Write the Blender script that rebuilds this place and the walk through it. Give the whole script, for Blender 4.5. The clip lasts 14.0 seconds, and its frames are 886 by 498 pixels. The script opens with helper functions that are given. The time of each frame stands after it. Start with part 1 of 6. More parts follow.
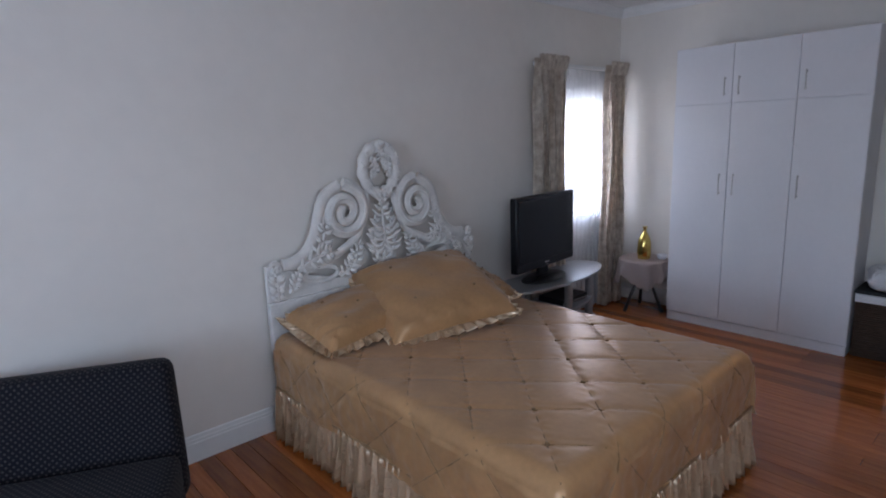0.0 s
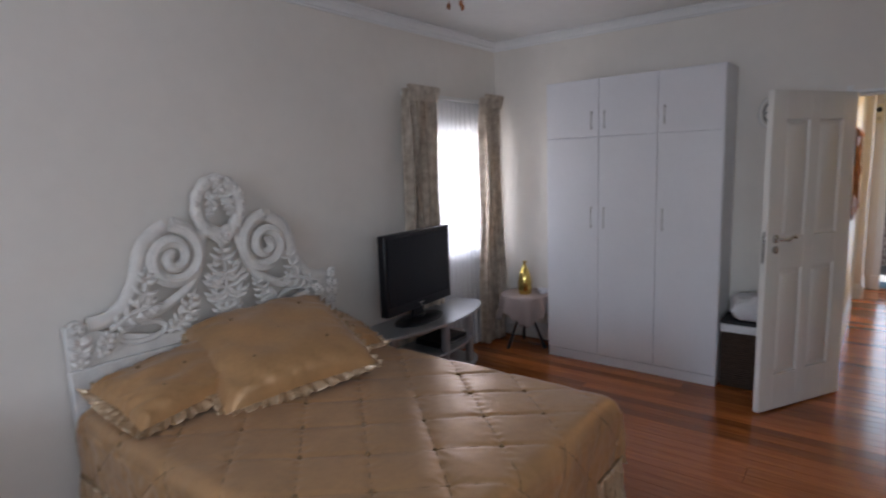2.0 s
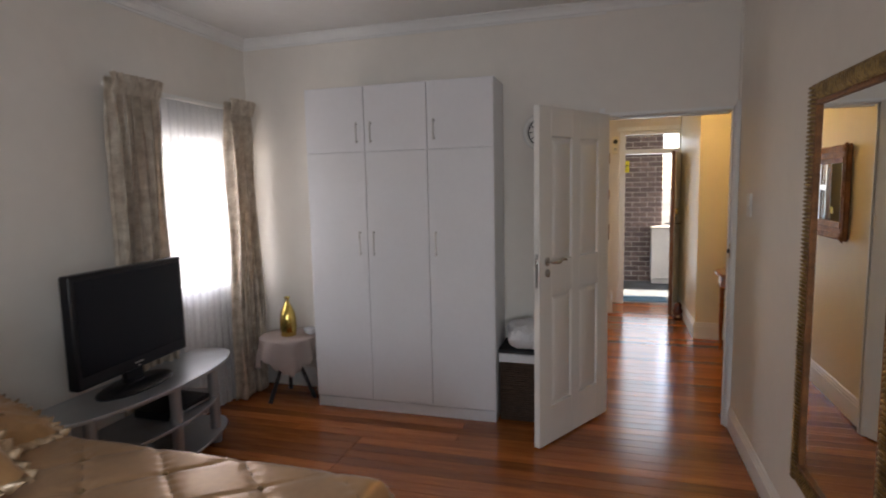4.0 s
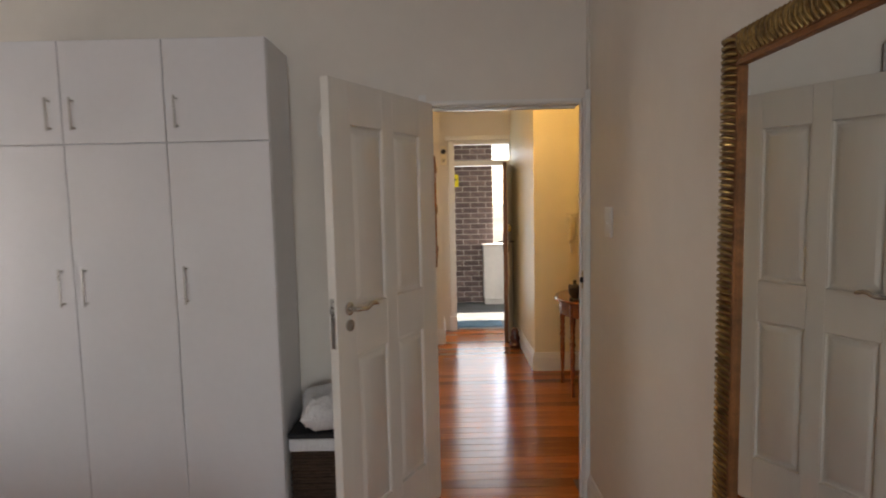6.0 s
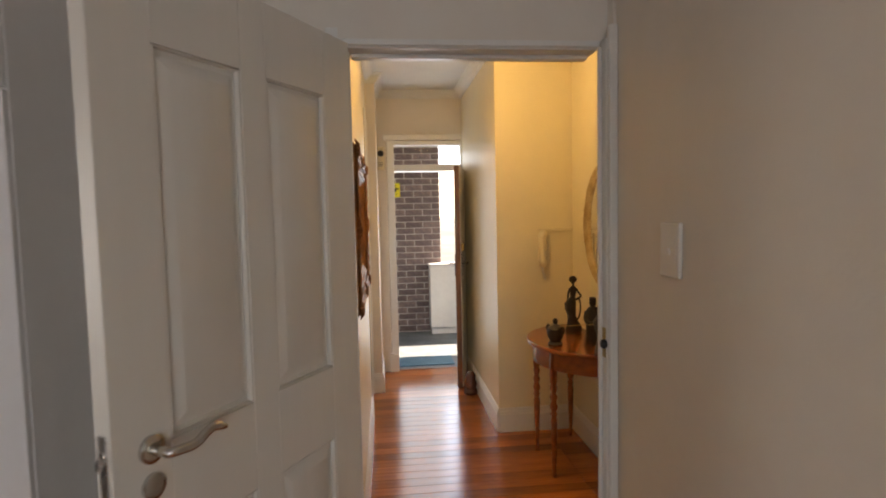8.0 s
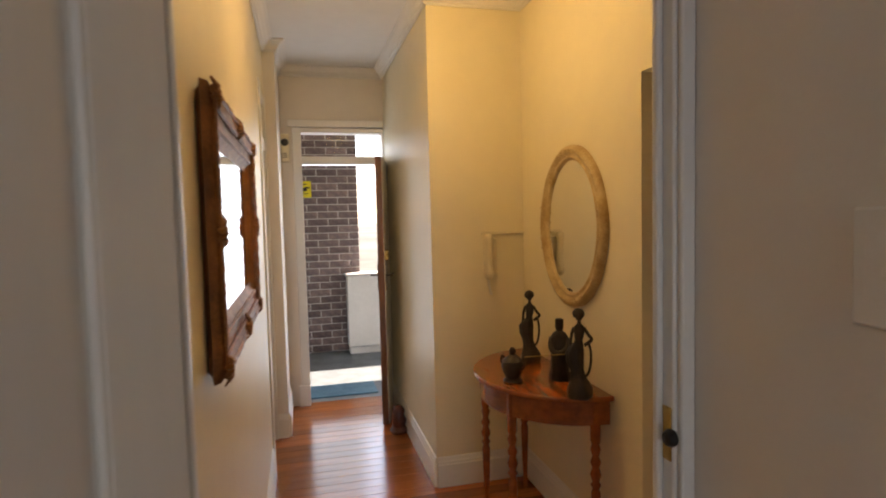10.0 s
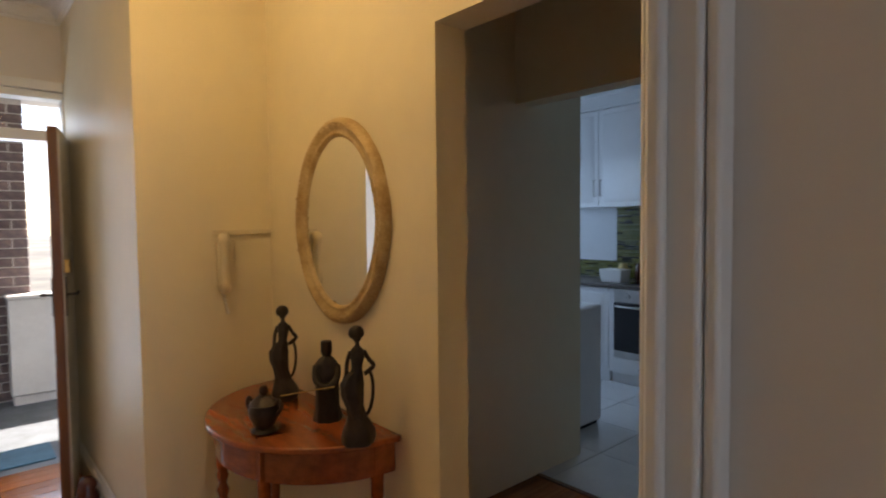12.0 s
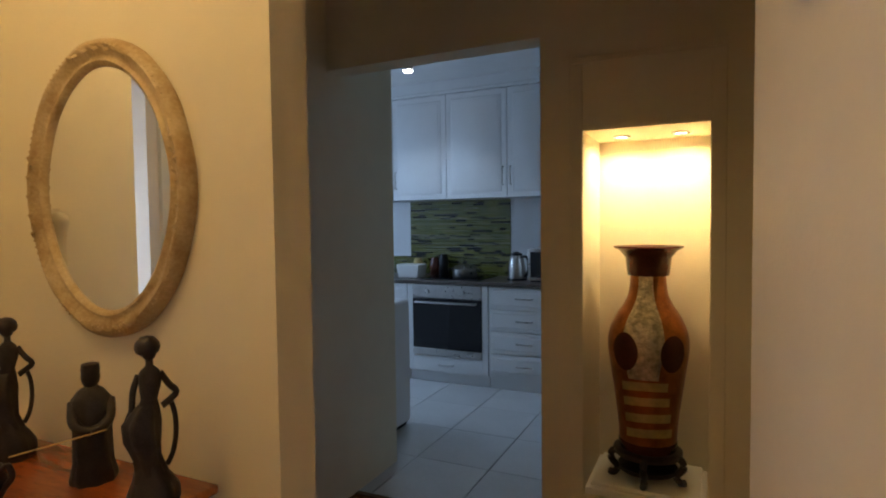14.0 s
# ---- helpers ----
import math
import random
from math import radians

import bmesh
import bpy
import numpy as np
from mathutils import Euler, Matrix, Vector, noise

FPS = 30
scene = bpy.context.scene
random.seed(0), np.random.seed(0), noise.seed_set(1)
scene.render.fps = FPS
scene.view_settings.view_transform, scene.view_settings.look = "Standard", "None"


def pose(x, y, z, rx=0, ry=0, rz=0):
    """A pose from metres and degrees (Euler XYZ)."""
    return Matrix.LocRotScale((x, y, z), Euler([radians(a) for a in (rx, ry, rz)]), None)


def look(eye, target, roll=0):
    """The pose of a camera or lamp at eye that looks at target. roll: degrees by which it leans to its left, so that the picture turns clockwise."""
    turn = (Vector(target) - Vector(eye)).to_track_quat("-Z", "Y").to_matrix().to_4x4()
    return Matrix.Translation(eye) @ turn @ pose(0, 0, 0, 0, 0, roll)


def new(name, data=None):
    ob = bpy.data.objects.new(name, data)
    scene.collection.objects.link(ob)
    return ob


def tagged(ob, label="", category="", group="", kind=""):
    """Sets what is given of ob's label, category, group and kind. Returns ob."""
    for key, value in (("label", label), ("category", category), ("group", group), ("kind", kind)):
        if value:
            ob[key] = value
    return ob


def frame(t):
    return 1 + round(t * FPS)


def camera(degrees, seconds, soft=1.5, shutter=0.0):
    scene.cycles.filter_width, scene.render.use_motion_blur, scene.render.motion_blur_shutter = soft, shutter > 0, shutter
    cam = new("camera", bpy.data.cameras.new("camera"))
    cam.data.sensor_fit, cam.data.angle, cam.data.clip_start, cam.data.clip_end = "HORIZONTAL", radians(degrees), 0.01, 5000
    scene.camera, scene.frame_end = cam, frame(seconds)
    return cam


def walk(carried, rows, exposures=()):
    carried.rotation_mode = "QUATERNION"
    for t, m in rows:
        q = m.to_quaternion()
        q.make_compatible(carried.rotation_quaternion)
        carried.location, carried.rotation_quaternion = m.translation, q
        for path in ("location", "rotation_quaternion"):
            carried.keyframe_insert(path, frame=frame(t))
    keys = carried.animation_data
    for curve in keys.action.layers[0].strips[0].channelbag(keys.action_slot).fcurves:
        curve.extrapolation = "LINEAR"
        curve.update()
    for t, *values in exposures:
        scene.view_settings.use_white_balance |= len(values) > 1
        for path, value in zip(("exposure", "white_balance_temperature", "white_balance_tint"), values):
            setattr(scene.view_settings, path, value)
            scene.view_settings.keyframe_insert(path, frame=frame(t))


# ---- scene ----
cam = camera(76.6, 14.0, soft=1.9, shutter=0.4)
PATH = [
    (0, (0.576, 0.400, 1.678), (1.888, 1.856, 1.280), -2.1),
    (0.5, (0.636, 0.363, 1.676), (1.963, 1.813, 1.307), -2.1),
    (1, (0.750, 0.355, 1.683), (2.125, 1.768, 1.347), -2.1),
    (1.5, (0.845, 0.410, 1.650), (2.311, 1.737, 1.348), -2.0),
    (2, (1.005, 0.416, 1.671), (2.556, 1.643, 1.373), -2.0),
    (2.5, (1.129, 0.552, 1.679), (2.884, 1.465, 1.386), -1.6),
    (3, (1.251, 0.571, 1.622), (3.075, 1.349, 1.359), -1.3),
    (3.5, (1.457, 0.592, 1.636), (3.323, 1.268, 1.392), -1.4),
    (4, (1.672, 0.580, 1.596), (3.577, 1.150, 1.374), -1.2),
    (6.5, (3.086, 0.537, 1.568), (5.077, 0.451, 1.401), -1.3),
    (7, (3.402, 0.516, 1.569), (5.392, 0.393, 1.413), -1.3),
    (9.5, (4.587, 0.487, 1.527), (6.542, 0.082, 1.410), -1.3),
    (10, (4.771, 0.429, 1.523), (6.707, -0.060, 1.403), -1.4),
    (10.5, (4.953, 0.358, 1.521), (6.870, -0.202, 1.408), -1.4),
    (11, (5.075, 0.377, 1.497), (6.952, -0.307, 1.397), -1.0),
    (11.5, (5.218, 0.318, 1.469), (6.937, -0.699, 1.381), -0.6),
    (12, (5.357, 0.278, 1.444), (6.859, -1.039, 1.354), -0.6),
    (12.5, (5.488, 0.234, 1.443), (6.905, -1.174, 1.354), -0.8),
    (13, (5.617, 0.189, 1.427), (6.872, -1.365, 1.338), -0.4),
    (13.5, (5.725, 0.146, 1.388), (6.702, -1.597, 1.303), -0.5),
    (14, (5.770, 0.132, 1.356), (6.627, -1.674, 1.271), -0.7),
]

EXPOSURES = [(0.0, 2.1, 5950, 20), (2.0, 2.12, 6600, 20), (4.0, 2.18, 7400, 20), (7.0, 2.33, 8150, 19), (9.5, 2.25, 7700, 20), (10.5, 2.0, 7300, 20), (11.5, 1.85, 6600, 20), (12.5, 2.18, 7150, 20), (14.0, 2.25, 6650, 18)]
walk(cam, [(t, look(eye, target, roll)) for t, eye, target, roll in PATH], EXPOSURES)

# ---------------------------------------------------------------- light
SUN_AZ, SUN_EL = -45.0, 49.0      # degrees from +x, and above the horizon
world = bpy.data.worlds.new("world")
scene.world = world
world.use_nodes = True
wn = world.node_tree
sky = wn.nodes.new("ShaderNodeTexSky")
sky.sky_type = "NISHITA"
sky.sun_disc = False
sky.sun_elevation = radians(SUN_EL)
sky.sun_rotation = radians(90 - SUN_AZ)
wn.nodes["Background"].inputs["Strength"].default_value = 0.15
wn.links.new(sky.outputs[0], wn.nodes["Background"].inputs[0])


def lamp(name, kind, place, target, energy, colour, size=0.1, size_y=None, spot=None):
    data = bpy.data.lights.new(name, kind)
    data.energy, data.color = energy, colour
    if kind == "AREA":
        data.shape = "RECTANGLE"
        data.size, data.size_y = size, size_y or size
    elif kind == "SUN":
        data.angle = radians(0.5)
    else:
        data.shadow_soft_size = size
        if kind == "SPOT":
            data.spot_size, data.spot_blend = radians(spot), 0.6
    ob = new(name, data)
    ob.matrix_world = look(place, target)
    return ob


ce = math.cos(radians(SUN_EL))
sun_way = Vector((ce * math.cos(radians(SUN_AZ)), ce * math.sin(radians(SUN_AZ)), math.sin(radians(SUN_EL))))
lamp("sun", "SUN", sun_way * 20, (0, 0, 0), 5.0, (1.0, 0.95, 0.87))
# sky light standing in the window openings; south and kitchen ones are added, unseen
lamp("west_window_light", "AREA", (-2.47, 0.87, 1.5), (3.0, 1.3, 1.3), 10.5, (0.60, 0.79, 1.0), 1.6, 1.25)
# added fill from behind the view, brightens the north wall and bed
lamp("south_fill_light", "AREA", (1.1, -0.24, 1.55), (1.4, 3.0, 1.2), 6.0, (0.70, 0.86, 1.0), 1.5, 1.2)
lamp("north_window_light", "AREA", (4.99, 3.57, 1.43), (4.99, 0.0, 1.2), 4.6, (0.90, 0.95, 1.0), 0.84, 1.05)
# bluish kitchen fill, added at an unseen opening in the east wall
lamp("kitchen_daylight_fill", "AREA", (9.6, -3.4, 1.6), (7.6, -3.6, 1.2), 3.0, (0.40, 0.66, 1.0), 1.0, 1.0)
lamp("entrance_light", "AREA", (9.60, 0.08, 1.2), (5.0, 0.08, 1.0), 2.8, (0.66, 0.83, 1.0), 0.66, 1.9)
# hall ceiling lamp, niche and kitchen downlights
lamp("hall_lamp_light", "POINT", (7.0, -0.02, 2.46), (7.0, -0.02, 0), 3.05, (1.0, 0.69, 0.27), 0.12)
for nx in (5.87, 6.09):
    lamp("niche_light", "SPOT", (nx, -2.24, 1.685), (nx, -2.30, 0.3), 1.7, (1.0, 0.75, 0.38), 0.02, spot=165)
lamp("kitchen_light", "SPOT", (7.88, -3.66, 2.50), (7.88, -3.55, 0), 4.0, (0.50, 0.74, 1.0), 0.03, spot=130)

# ---------------------------------------------------------------- materials


def material(name, colour, rough=0.6, metal=0.0, vary=0.12, scale=6.0, bump=0.05, bump_scale=60.0, spec=None, second=None,
             stretch=(1, 1, 1), per_piece=0.0, sheen=0.0, coat=0.0):
    """A surface with colour variation at two scales and fine relief; second: the colour that patches drift towards."""
    m = bpy.data.materials.new(name)
    m.use_nodes = True
    n, l = m.node_tree.nodes, m.node_tree.links
    p = n["Principled BSDF"]
    p.inputs["Roughness"].default_value, p.inputs["Metallic"].default_value = rough, metal
    if spec is not None:
        p.inputs["Specular IOR Level"].default_value = spec
    p.inputs["Sheen Weight"].default_value = sheen
    p.inputs["Coat Weight"].default_value = coat
    p.inputs["Coat Roughness"].default_value = 0.12
    tc = n.new("ShaderNodeTexCoord")
    mp = n.new("ShaderNodeMapping")
    mp.inputs["Scale"].default_value = stretch
    geo = n.new("ShaderNodeNewGeometry")
    l.new(geo.outputs["Position"] if per_piece < 0 else tc.outputs["Object"], mp.inputs[0])
    big, fine = n.new("ShaderNodeTexNoise"), n.new("ShaderNodeTexNoise")
    big.inputs["Scale"].default_value, fine.inputs["Scale"].default_value = scale, scale * 9
    big.inputs["Detail"].default_value = fine.inputs["Detail"].default_value = 5
    for t in (big, fine):
        l.new(mp.outputs[0], t.inputs["Vector"])
    mix = n.new("ShaderNodeMix")
    mix.data_type = "RGBA"
    dark = second or tuple(c * (1 - 2 * vary) for c in colour)
    mix.inputs[6].default_value, mix.inputs[7].default_value = (*colour, 1), (*dark, 1)
    add = n.new("ShaderNodeMath")
    add.operation = "MULTIPLY_ADD"
    l.new(fine.outputs[0], add.inputs[0])
    add.inputs[1].default_value = 0.5
    ramp = n.new("ShaderNodeMapRange")
    ramp.inputs[1].default_value, ramp.inputs[2].default_value = 0.55, 0.95
    l.new(big.outputs[0], add.inputs[2])
    l.new(add.outputs[0], ramp.inputs[0])
    l.new(ramp.outputs[0], mix.inputs[0])
    last = mix.outputs[2]
    if per_piece > 0:
        info = n.new("ShaderNodeObjectInfo")
        hsv = n.new("ShaderNodeHueSaturation")
        mr = n.new("ShaderNodeMapRange")
        mr.inputs[3].default_value, mr.inputs[4].default_value = 1 - per_piece, 1 + per_piece
        l.new(info.outputs["Random"], mr.inputs[0])
        l.new(mr.outputs[0], hsv.inputs["Value"])
        l.new(last, hsv.inputs["Color"])
        last = hsv.outputs[0]
    l.new(last, p.inputs["Base Color"])
    rr = n.new("ShaderNodeMapRange")
    rr.inputs[3].default_value, rr.inputs[4].default_value = max(rough - 0.06, 0.02), min(rough + 0.08, 1)
    l.new(big.outputs[0], rr.inputs[0])
    l.new(rr.outputs[0], p.inputs["Roughness"])
    if bump:
        b, t = n.new("ShaderNodeBump"), n.new("ShaderNodeTexNoise")
        t.inputs["Scale"].default_value, t.inputs["Detail"].default_value = bump_scale, 3
        l.new(mp.outputs[0], t.inputs["Vector"])
        l.new(t.outputs[0], b.inputs["Height"])
        b.inputs["Strength"].default_value, b.inputs["Distance"].default_value = min(bump * 4, 1), 0.002 + bump * 0.03
        l.new(b.outputs[0], p.inputs["Normal"])
    return m


def thin_cloth(m, part_through):
    """Let a share of the light that falls on the back of a cloth glow through it."""
    n, l = m.node_tree.nodes, m.node_tree.links
    p = n["Principled BSDF"]
    tl, mix = n.new("ShaderNodeBsdfTranslucent"), n.new("ShaderNodeMixShader")
    l.new(p.inputs["Base Color"].links[0].from_socket, tl.inputs[0])
    mix.inputs[0].default_value = part_through
    l.new(p.outputs[0], mix.inputs[1]), l.new(tl.outputs[0], mix.inputs[2])
    l.new(mix.outputs[0], n["Material Output"].inputs[0])


def glow(name, colour, strength):
    m = bpy.data.materials.new(name)
    m.use_nodes = True
    p = m.node_tree.nodes["Principled BSDF"]
    p.inputs["Base Color"].default_value = (*colour, 1)
    p.inputs["Emission Color"].default_value = (*colour, 1)
    p.inputs["Emission Strength"].default_value = strength
    return m


WALL = material("wall_paint", (0.79, 0.735, 0.665), 0.55, vary=0.03, scale=1.2, bump=0.04, bump_scale=90)
HALLWALL = material("hall_paint", (0.80, 0.72, 0.53), 0.42, vary=0.03, scale=1.2, bump=0.05, bump_scale=70)
CEIL = material("ceiling_paint", (0.80, 0.79, 0.77), 0.7, vary=0.03, scale=1.5, bump=0.03)
TRIM = material("trim_gloss_white", (0.80, 0.79, 0.76), 0.3, vary=0.03, scale=3, bump=0.02, bump_scale=25)
DOORPAINT = material("door_enamel", (0.79, 0.76, 0.70), 0.35, vary=0.03, scale=3, bump=0.03, bump_scale=40, stretch=(1, 1, 0.1))
MELAMINE = material("white_melamine", (0.74, 0.73, 0.74), 0.38, vary=0.02, scale=3, bump=0.015)
PLANK = material("floor_plank", (0.42, 0.135, 0.031), 0.17, vary=0.2, scale=5, bump=0.02, bump_scale=20, second=(0.26, 0.066, 0.015),
                 stretch=(8, 0.6, 8), per_piece=0.36, coat=0.15)
GAPS = material("floor_joint", (0.08, 0.035, 0.015), 0.6)
SATIN = material("gold_satin", (0.50, 0.275, 0.115), 0.34, 0.27, vary=0.1, scale=5, bump=0.07, bump_scale=17, sheen=0.15, spec=0.6)
# paler, silvery copy of the satin: blue window light put into its colour
FRILL = material("gold_satin_window_lit", (0.58, 0.40, 0.24), 0.26, 0.3, vary=0.15, scale=9, bump=0.05, bump_scale=30, spec=0.7)
SATINDARK = material("gold_satin_piping", (0.27, 0.155, 0.065), 0.4, vary=0.2, scale=30)
CARVED = material("carved_white", (0.79, 0.76, 0.71), 0.5, vary=0.09, scale=14, bump=0.06, bump_scale=60)
BLACKPLASTIC = material("black_plastic", (0.007, 0.007, 0.009), 0.32, vary=0.1, spec=0.35)
SCREEN = material("dark_screen", (0.004, 0.004, 0.007), 0.2, vary=0.05, bump=0, spec=0.25)
SILVER = material("silver_paint", (0.45, 0.46, 0.48), 0.3, 0.7, vary=0.05)
STEEL = material("brushed_steel", (0.55, 0.53, 0.5), 0.28, 1.0, vary=0.1, scale=20)
CHROME = material("satin_nickel", (0.6, 0.58, 0.55), 0.22, 1.0, vary=0.05)
GOLDVASE = material("gold_lustre", (0.75, 0.55, 0.16), 0.16, 1.0, vary=0.1, scale=20, bump=0.05, bump_scale=70)
CURTAIN = material("curtain_jacquard", (0.78, 0.69, 0.57), 0.6, vary=0.2, scale=15, bump=0.06, bump_scale=90, second=(0.46, 0.36, 0.27), sheen=0.3)
thin_cloth(CURTAIN, 0.32)
WICKER = material("brown_wicker", (0.11, 0.065, 0.04), 0.6, vary=0.3, scale=30, bump=0.3, bump_scale=120, stretch=(1, 1, 3))
BLACKCLOTH = material("black_cloth", (0.02, 0.02, 0.022), 0.8)
LINEN = material("white_linen", (0.75, 0.74, 0.74), 0.85, vary=0.05, bump=0.25, bump_scale=45)
CHERRY = material("cherry_wood", (0.36, 0.092, 0.022), 0.2, vary=0.2, scale=4, stretch=(1, 7, 7), bump=0.02, coat=0.5)
BRONZE = material("dark_bronze", (0.045, 0.033, 0.028), 0.42, 0.25, vary=0.3, scale=25, bump=0.1, bump_scale=60)
GILT = material("antique_gilt_wood", (0.33, 0.13, 0.038), 0.5, 0.2, vary=0.25, scale=15, bump=0.1, bump_scale=70)
OVALGILT = material("distressed_cream_gilt", (0.60, 0.46, 0.25), 0.5, vary=0.2, scale=12, second=(0.38, 0.25, 0.10), bump=0.12, bump_scale=70)
RIBGOLD = material("ribbed_gold_frame", (0.40, 0.26, 0.09), 0.33, 0.75, vary=0.3, scale=40, second=(0.13, 0.075, 0.03), bump=0.1)
WHITEPLASTIC = material("white_plastic", (0.80, 0.78, 0.74), 0.35, vary=0.02)
CREAMPLASTIC = material("aged_cream_plastic", (0.72, 0.64, 0.47), 0.4, vary=0.03)
BRICK = material("dark_brick", (0.24, 0.17, 0.155), 0.85, vary=0.3, scale=22, bump=0.3, bump_scale=70, second=(0.11, 0.085, 0.09), per_piece=0.3)
MORTAR = material("mortar", (0.72, 0.68, 0.63), 0.95, vary=0.15, scale=15, bump=0.2)
LANDING = material("painted_landing", (0.16, 0.185, 0.20), 0.5, vary=0.2, scale=5, bump=0.05)
RENDERED = material("painted_plaster", (0.72, 0.71, 0.68), 0.8, vary=0.06, scale=3, bump=0.1)
MATBLUE = material("blue_rubber_mat", (0.10, 0.24, 0.34), 0.8, vary=0.12, scale=8, bump=0.3, bump_scale=120)
DOORWOOD = material("varnished_door_wood", (0.20, 0.075, 0.028), 0.3, vary=0.2, scale=4, stretch=(7, 7, 0.7), bump=0.03, coat=0.3)
TILE = material("white_floor_tile", (0.70, 0.70, 0.69), 0.2, vary=0.04, scale=4, bump=0.01, per_piece=0.05)
GROUT = material("tile_grout", (0.22, 0.20, 0.18), 0.9)
CABWHITE = material("white_vinyl_wrap", (0.76, 0.76, 0.75), 0.32, vary=0.02, bump=0.02)
STONE = material("speckled_counter", (0.13, 0.10, 0.085), 0.3, vary=0.3, scale=60)
OVENGLASS = material("oven_black_glass", (0.01, 0.01, 0.012), 0.08, vary=0.05, bump=0)
NICHE = material("niche_cream_paint", (0.82, 0.75, 0.56), 0.6, vary=0.03, scale=2, bump=0.03)
YELLOW = material("yellow_sign", (0.85, 0.72, 0.02), 0.5, vary=0.03, bump=0)
BLACKINK = material("black_ink", (0.01, 0.01, 0.01), 0.6, bump=0)
BRASS = material("aged_brass", (0.62, 0.42, 0.14), 0.28, 1.0, vary=0.2, scale=30)
FIELD = material("far_ground", (0.16, 0.15, 0.11), 0.95, vary=0.3, scale=0.05)
COPPER = material("copper_leaf", (0.42, 0.15, 0.045), 0.3, 0.8, vary=0.25, scale=20, bump=0.05)
SILVERLEAF = material("crackled_silver_leaf", (0.72, 0.62, 0.44), 0.32, 0.9, vary=0.3, scale=40, bump=0.25, bump_scale=60)
MAROON = material("dark_maroon_lacquer", (0.10, 0.025, 0.014), 0.2, vary=0.2, scale=15)
STRAW = material("straw_gold_inlay", (0.62, 0.45, 0.18), 0.4, 0.3, vary=0.2, scale=20)
EBONY = material("black_lacquered_wood", (0.018, 0.012, 0.010), 0.3, vary=0.2)
LAMPGLOW = glow("lamp_glow", (1.0, 0.86, 0.6), 5)
COOLGLOW = glow("cool_lamp_glow", (0.85, 0.93, 1.0), 5)


def mirror_glass():
    m = bpy.data.materials.new("mirror_glass")
    m.use_nodes = True
    p = m.node_tree.nodes["Principled BSDF"]
    p.inputs["Base Color"].default_value = (0.86, 0.88, 0.87, 1)
    p.inputs["Metallic"].default_value, p.inputs["Roughness"].default_value = 1.0, 0.01
    return m


def clear_glass():
    m = bpy.data.materials.new("window_glass")
    m.use_nodes = True
    n, l = m.node_tree.nodes, m.node_tree.links
    mix, tr, gl = n.new("ShaderNodeMixShader"), n.new("ShaderNodeBsdfTransparent"), n.new("ShaderNodeBsdfGlossy")
    gl.inputs["Roughness"].default_value = 0.02
    mix.inputs[0].default_value = 0.003
    l.new(tr.outputs[0], mix.inputs[1]), l.new(gl.outputs[0], mix.inputs[2])
    l.new(mix.outputs[0], n["Material Output"].inputs[0])
    return m


def sheer(name, colour, through_part):
    """Thin cloth: part of the light goes straight through, the rest is scattered on both sides."""
    m = bpy.data.materials.new(name)
    m.use_nodes = True
    n, l = m.node_tree.nodes, m.node_tree.links
    mix, tr = n.new("ShaderNodeMixShader"), n.new("ShaderNodeBsdfTransparent")
    mix2, tl, df = n.new("ShaderNodeMixShader"), n.new("ShaderNodeBsdfTranslucent"), n.new("ShaderNodeBsdfDiffuse")
    weave = n.new("ShaderNodeTexNoise")
    weave.inputs["Scale"].default_value = 60
    mr = n.new("ShaderNodeMapRange")
    mr.inputs[3].default_value, mr.inputs[4].default_value = 1 - through_part - 0.12, 1 - through_part + 0.12
    l.new(weave.outputs[0], mr.inputs[0]), l.new(mr.outputs[0], mix.inputs[0])
    tl.inputs[0].default_value = df.inputs[0].default_value = (*colour, 1)
    mix2.inputs[0].default_value = 0.5
    l.new(tl.outputs[0], mix2.inputs[1]), l.new(df.outputs[0], mix2.inputs[2])
    l.new(tr.outputs[0], mix.inputs[1]), l.new(mix2.outputs[0], mix.inputs[2])
    l.new(mix.outputs[0], n["Material Output"].inputs[0])
    return m


def woven_dots():
    """Near-black upholstery with a lattice of pale woven dots."""
    m = material("dotted_upholstery", (0.022, 0.022, 0.03), 0.85, bump=0.1, bump_scale=150, sheen=0.03, spec=0.2)
    n, l = m.node_tree.nodes, m.node_tree.links
    p = n["Principled BSDF"]
    tc = n.new("ShaderNodeTexCoord")
    mp = n.new("ShaderNodeMapping")
    mp.inputs["Scale"].default_value = (52, 52, 52)
    ch = n.new("ShaderNodeSeparateXYZ")
    l.new(tc.outputs["UV"], mp.inputs[0]), l.new(mp.outputs[0], ch.inputs[0])
    mp.inputs["Rotation"].default_value = (0, 0, radians(45))
    fr = []
    for k in (0, 1):
        f = n.new("ShaderNodeMath")
        f.operation = "FRACT"
        g = n.new("ShaderNodeMath")
        g.operation = "GREATER_THAN"
        g.inputs[1].default_value = 0.55
        l.new(ch.outputs[k], f.inputs[0]), l.new(f.outputs[0], g.inputs[0])
        fr.append(g)
    mul = n.new("ShaderNodeMath")
    mul.operation = "MULTIPLY"
    l.new(fr[0].outputs[0], mul.inputs[0]), l.new(fr[1].outputs[0], mul.inputs[1])
    mix = n.new("ShaderNodeMix")
    mix.data_type = "RGBA"
    mix.inputs[6].default_value, mix.inputs[7].default_value = (0.006, 0.006, 0.010, 1), (0.05, 0.045, 0.043, 1)
    l.new(mul.outputs[0], mix.inputs[0]), l.new(mix.outputs[2], p.inputs["Base Color"])
    return m


MIRROR = mirror_glass()
GLASS = clear_glass()
SHEER = sheer("sheer_voile", (0.86, 0.89, 0.93), 0.5)
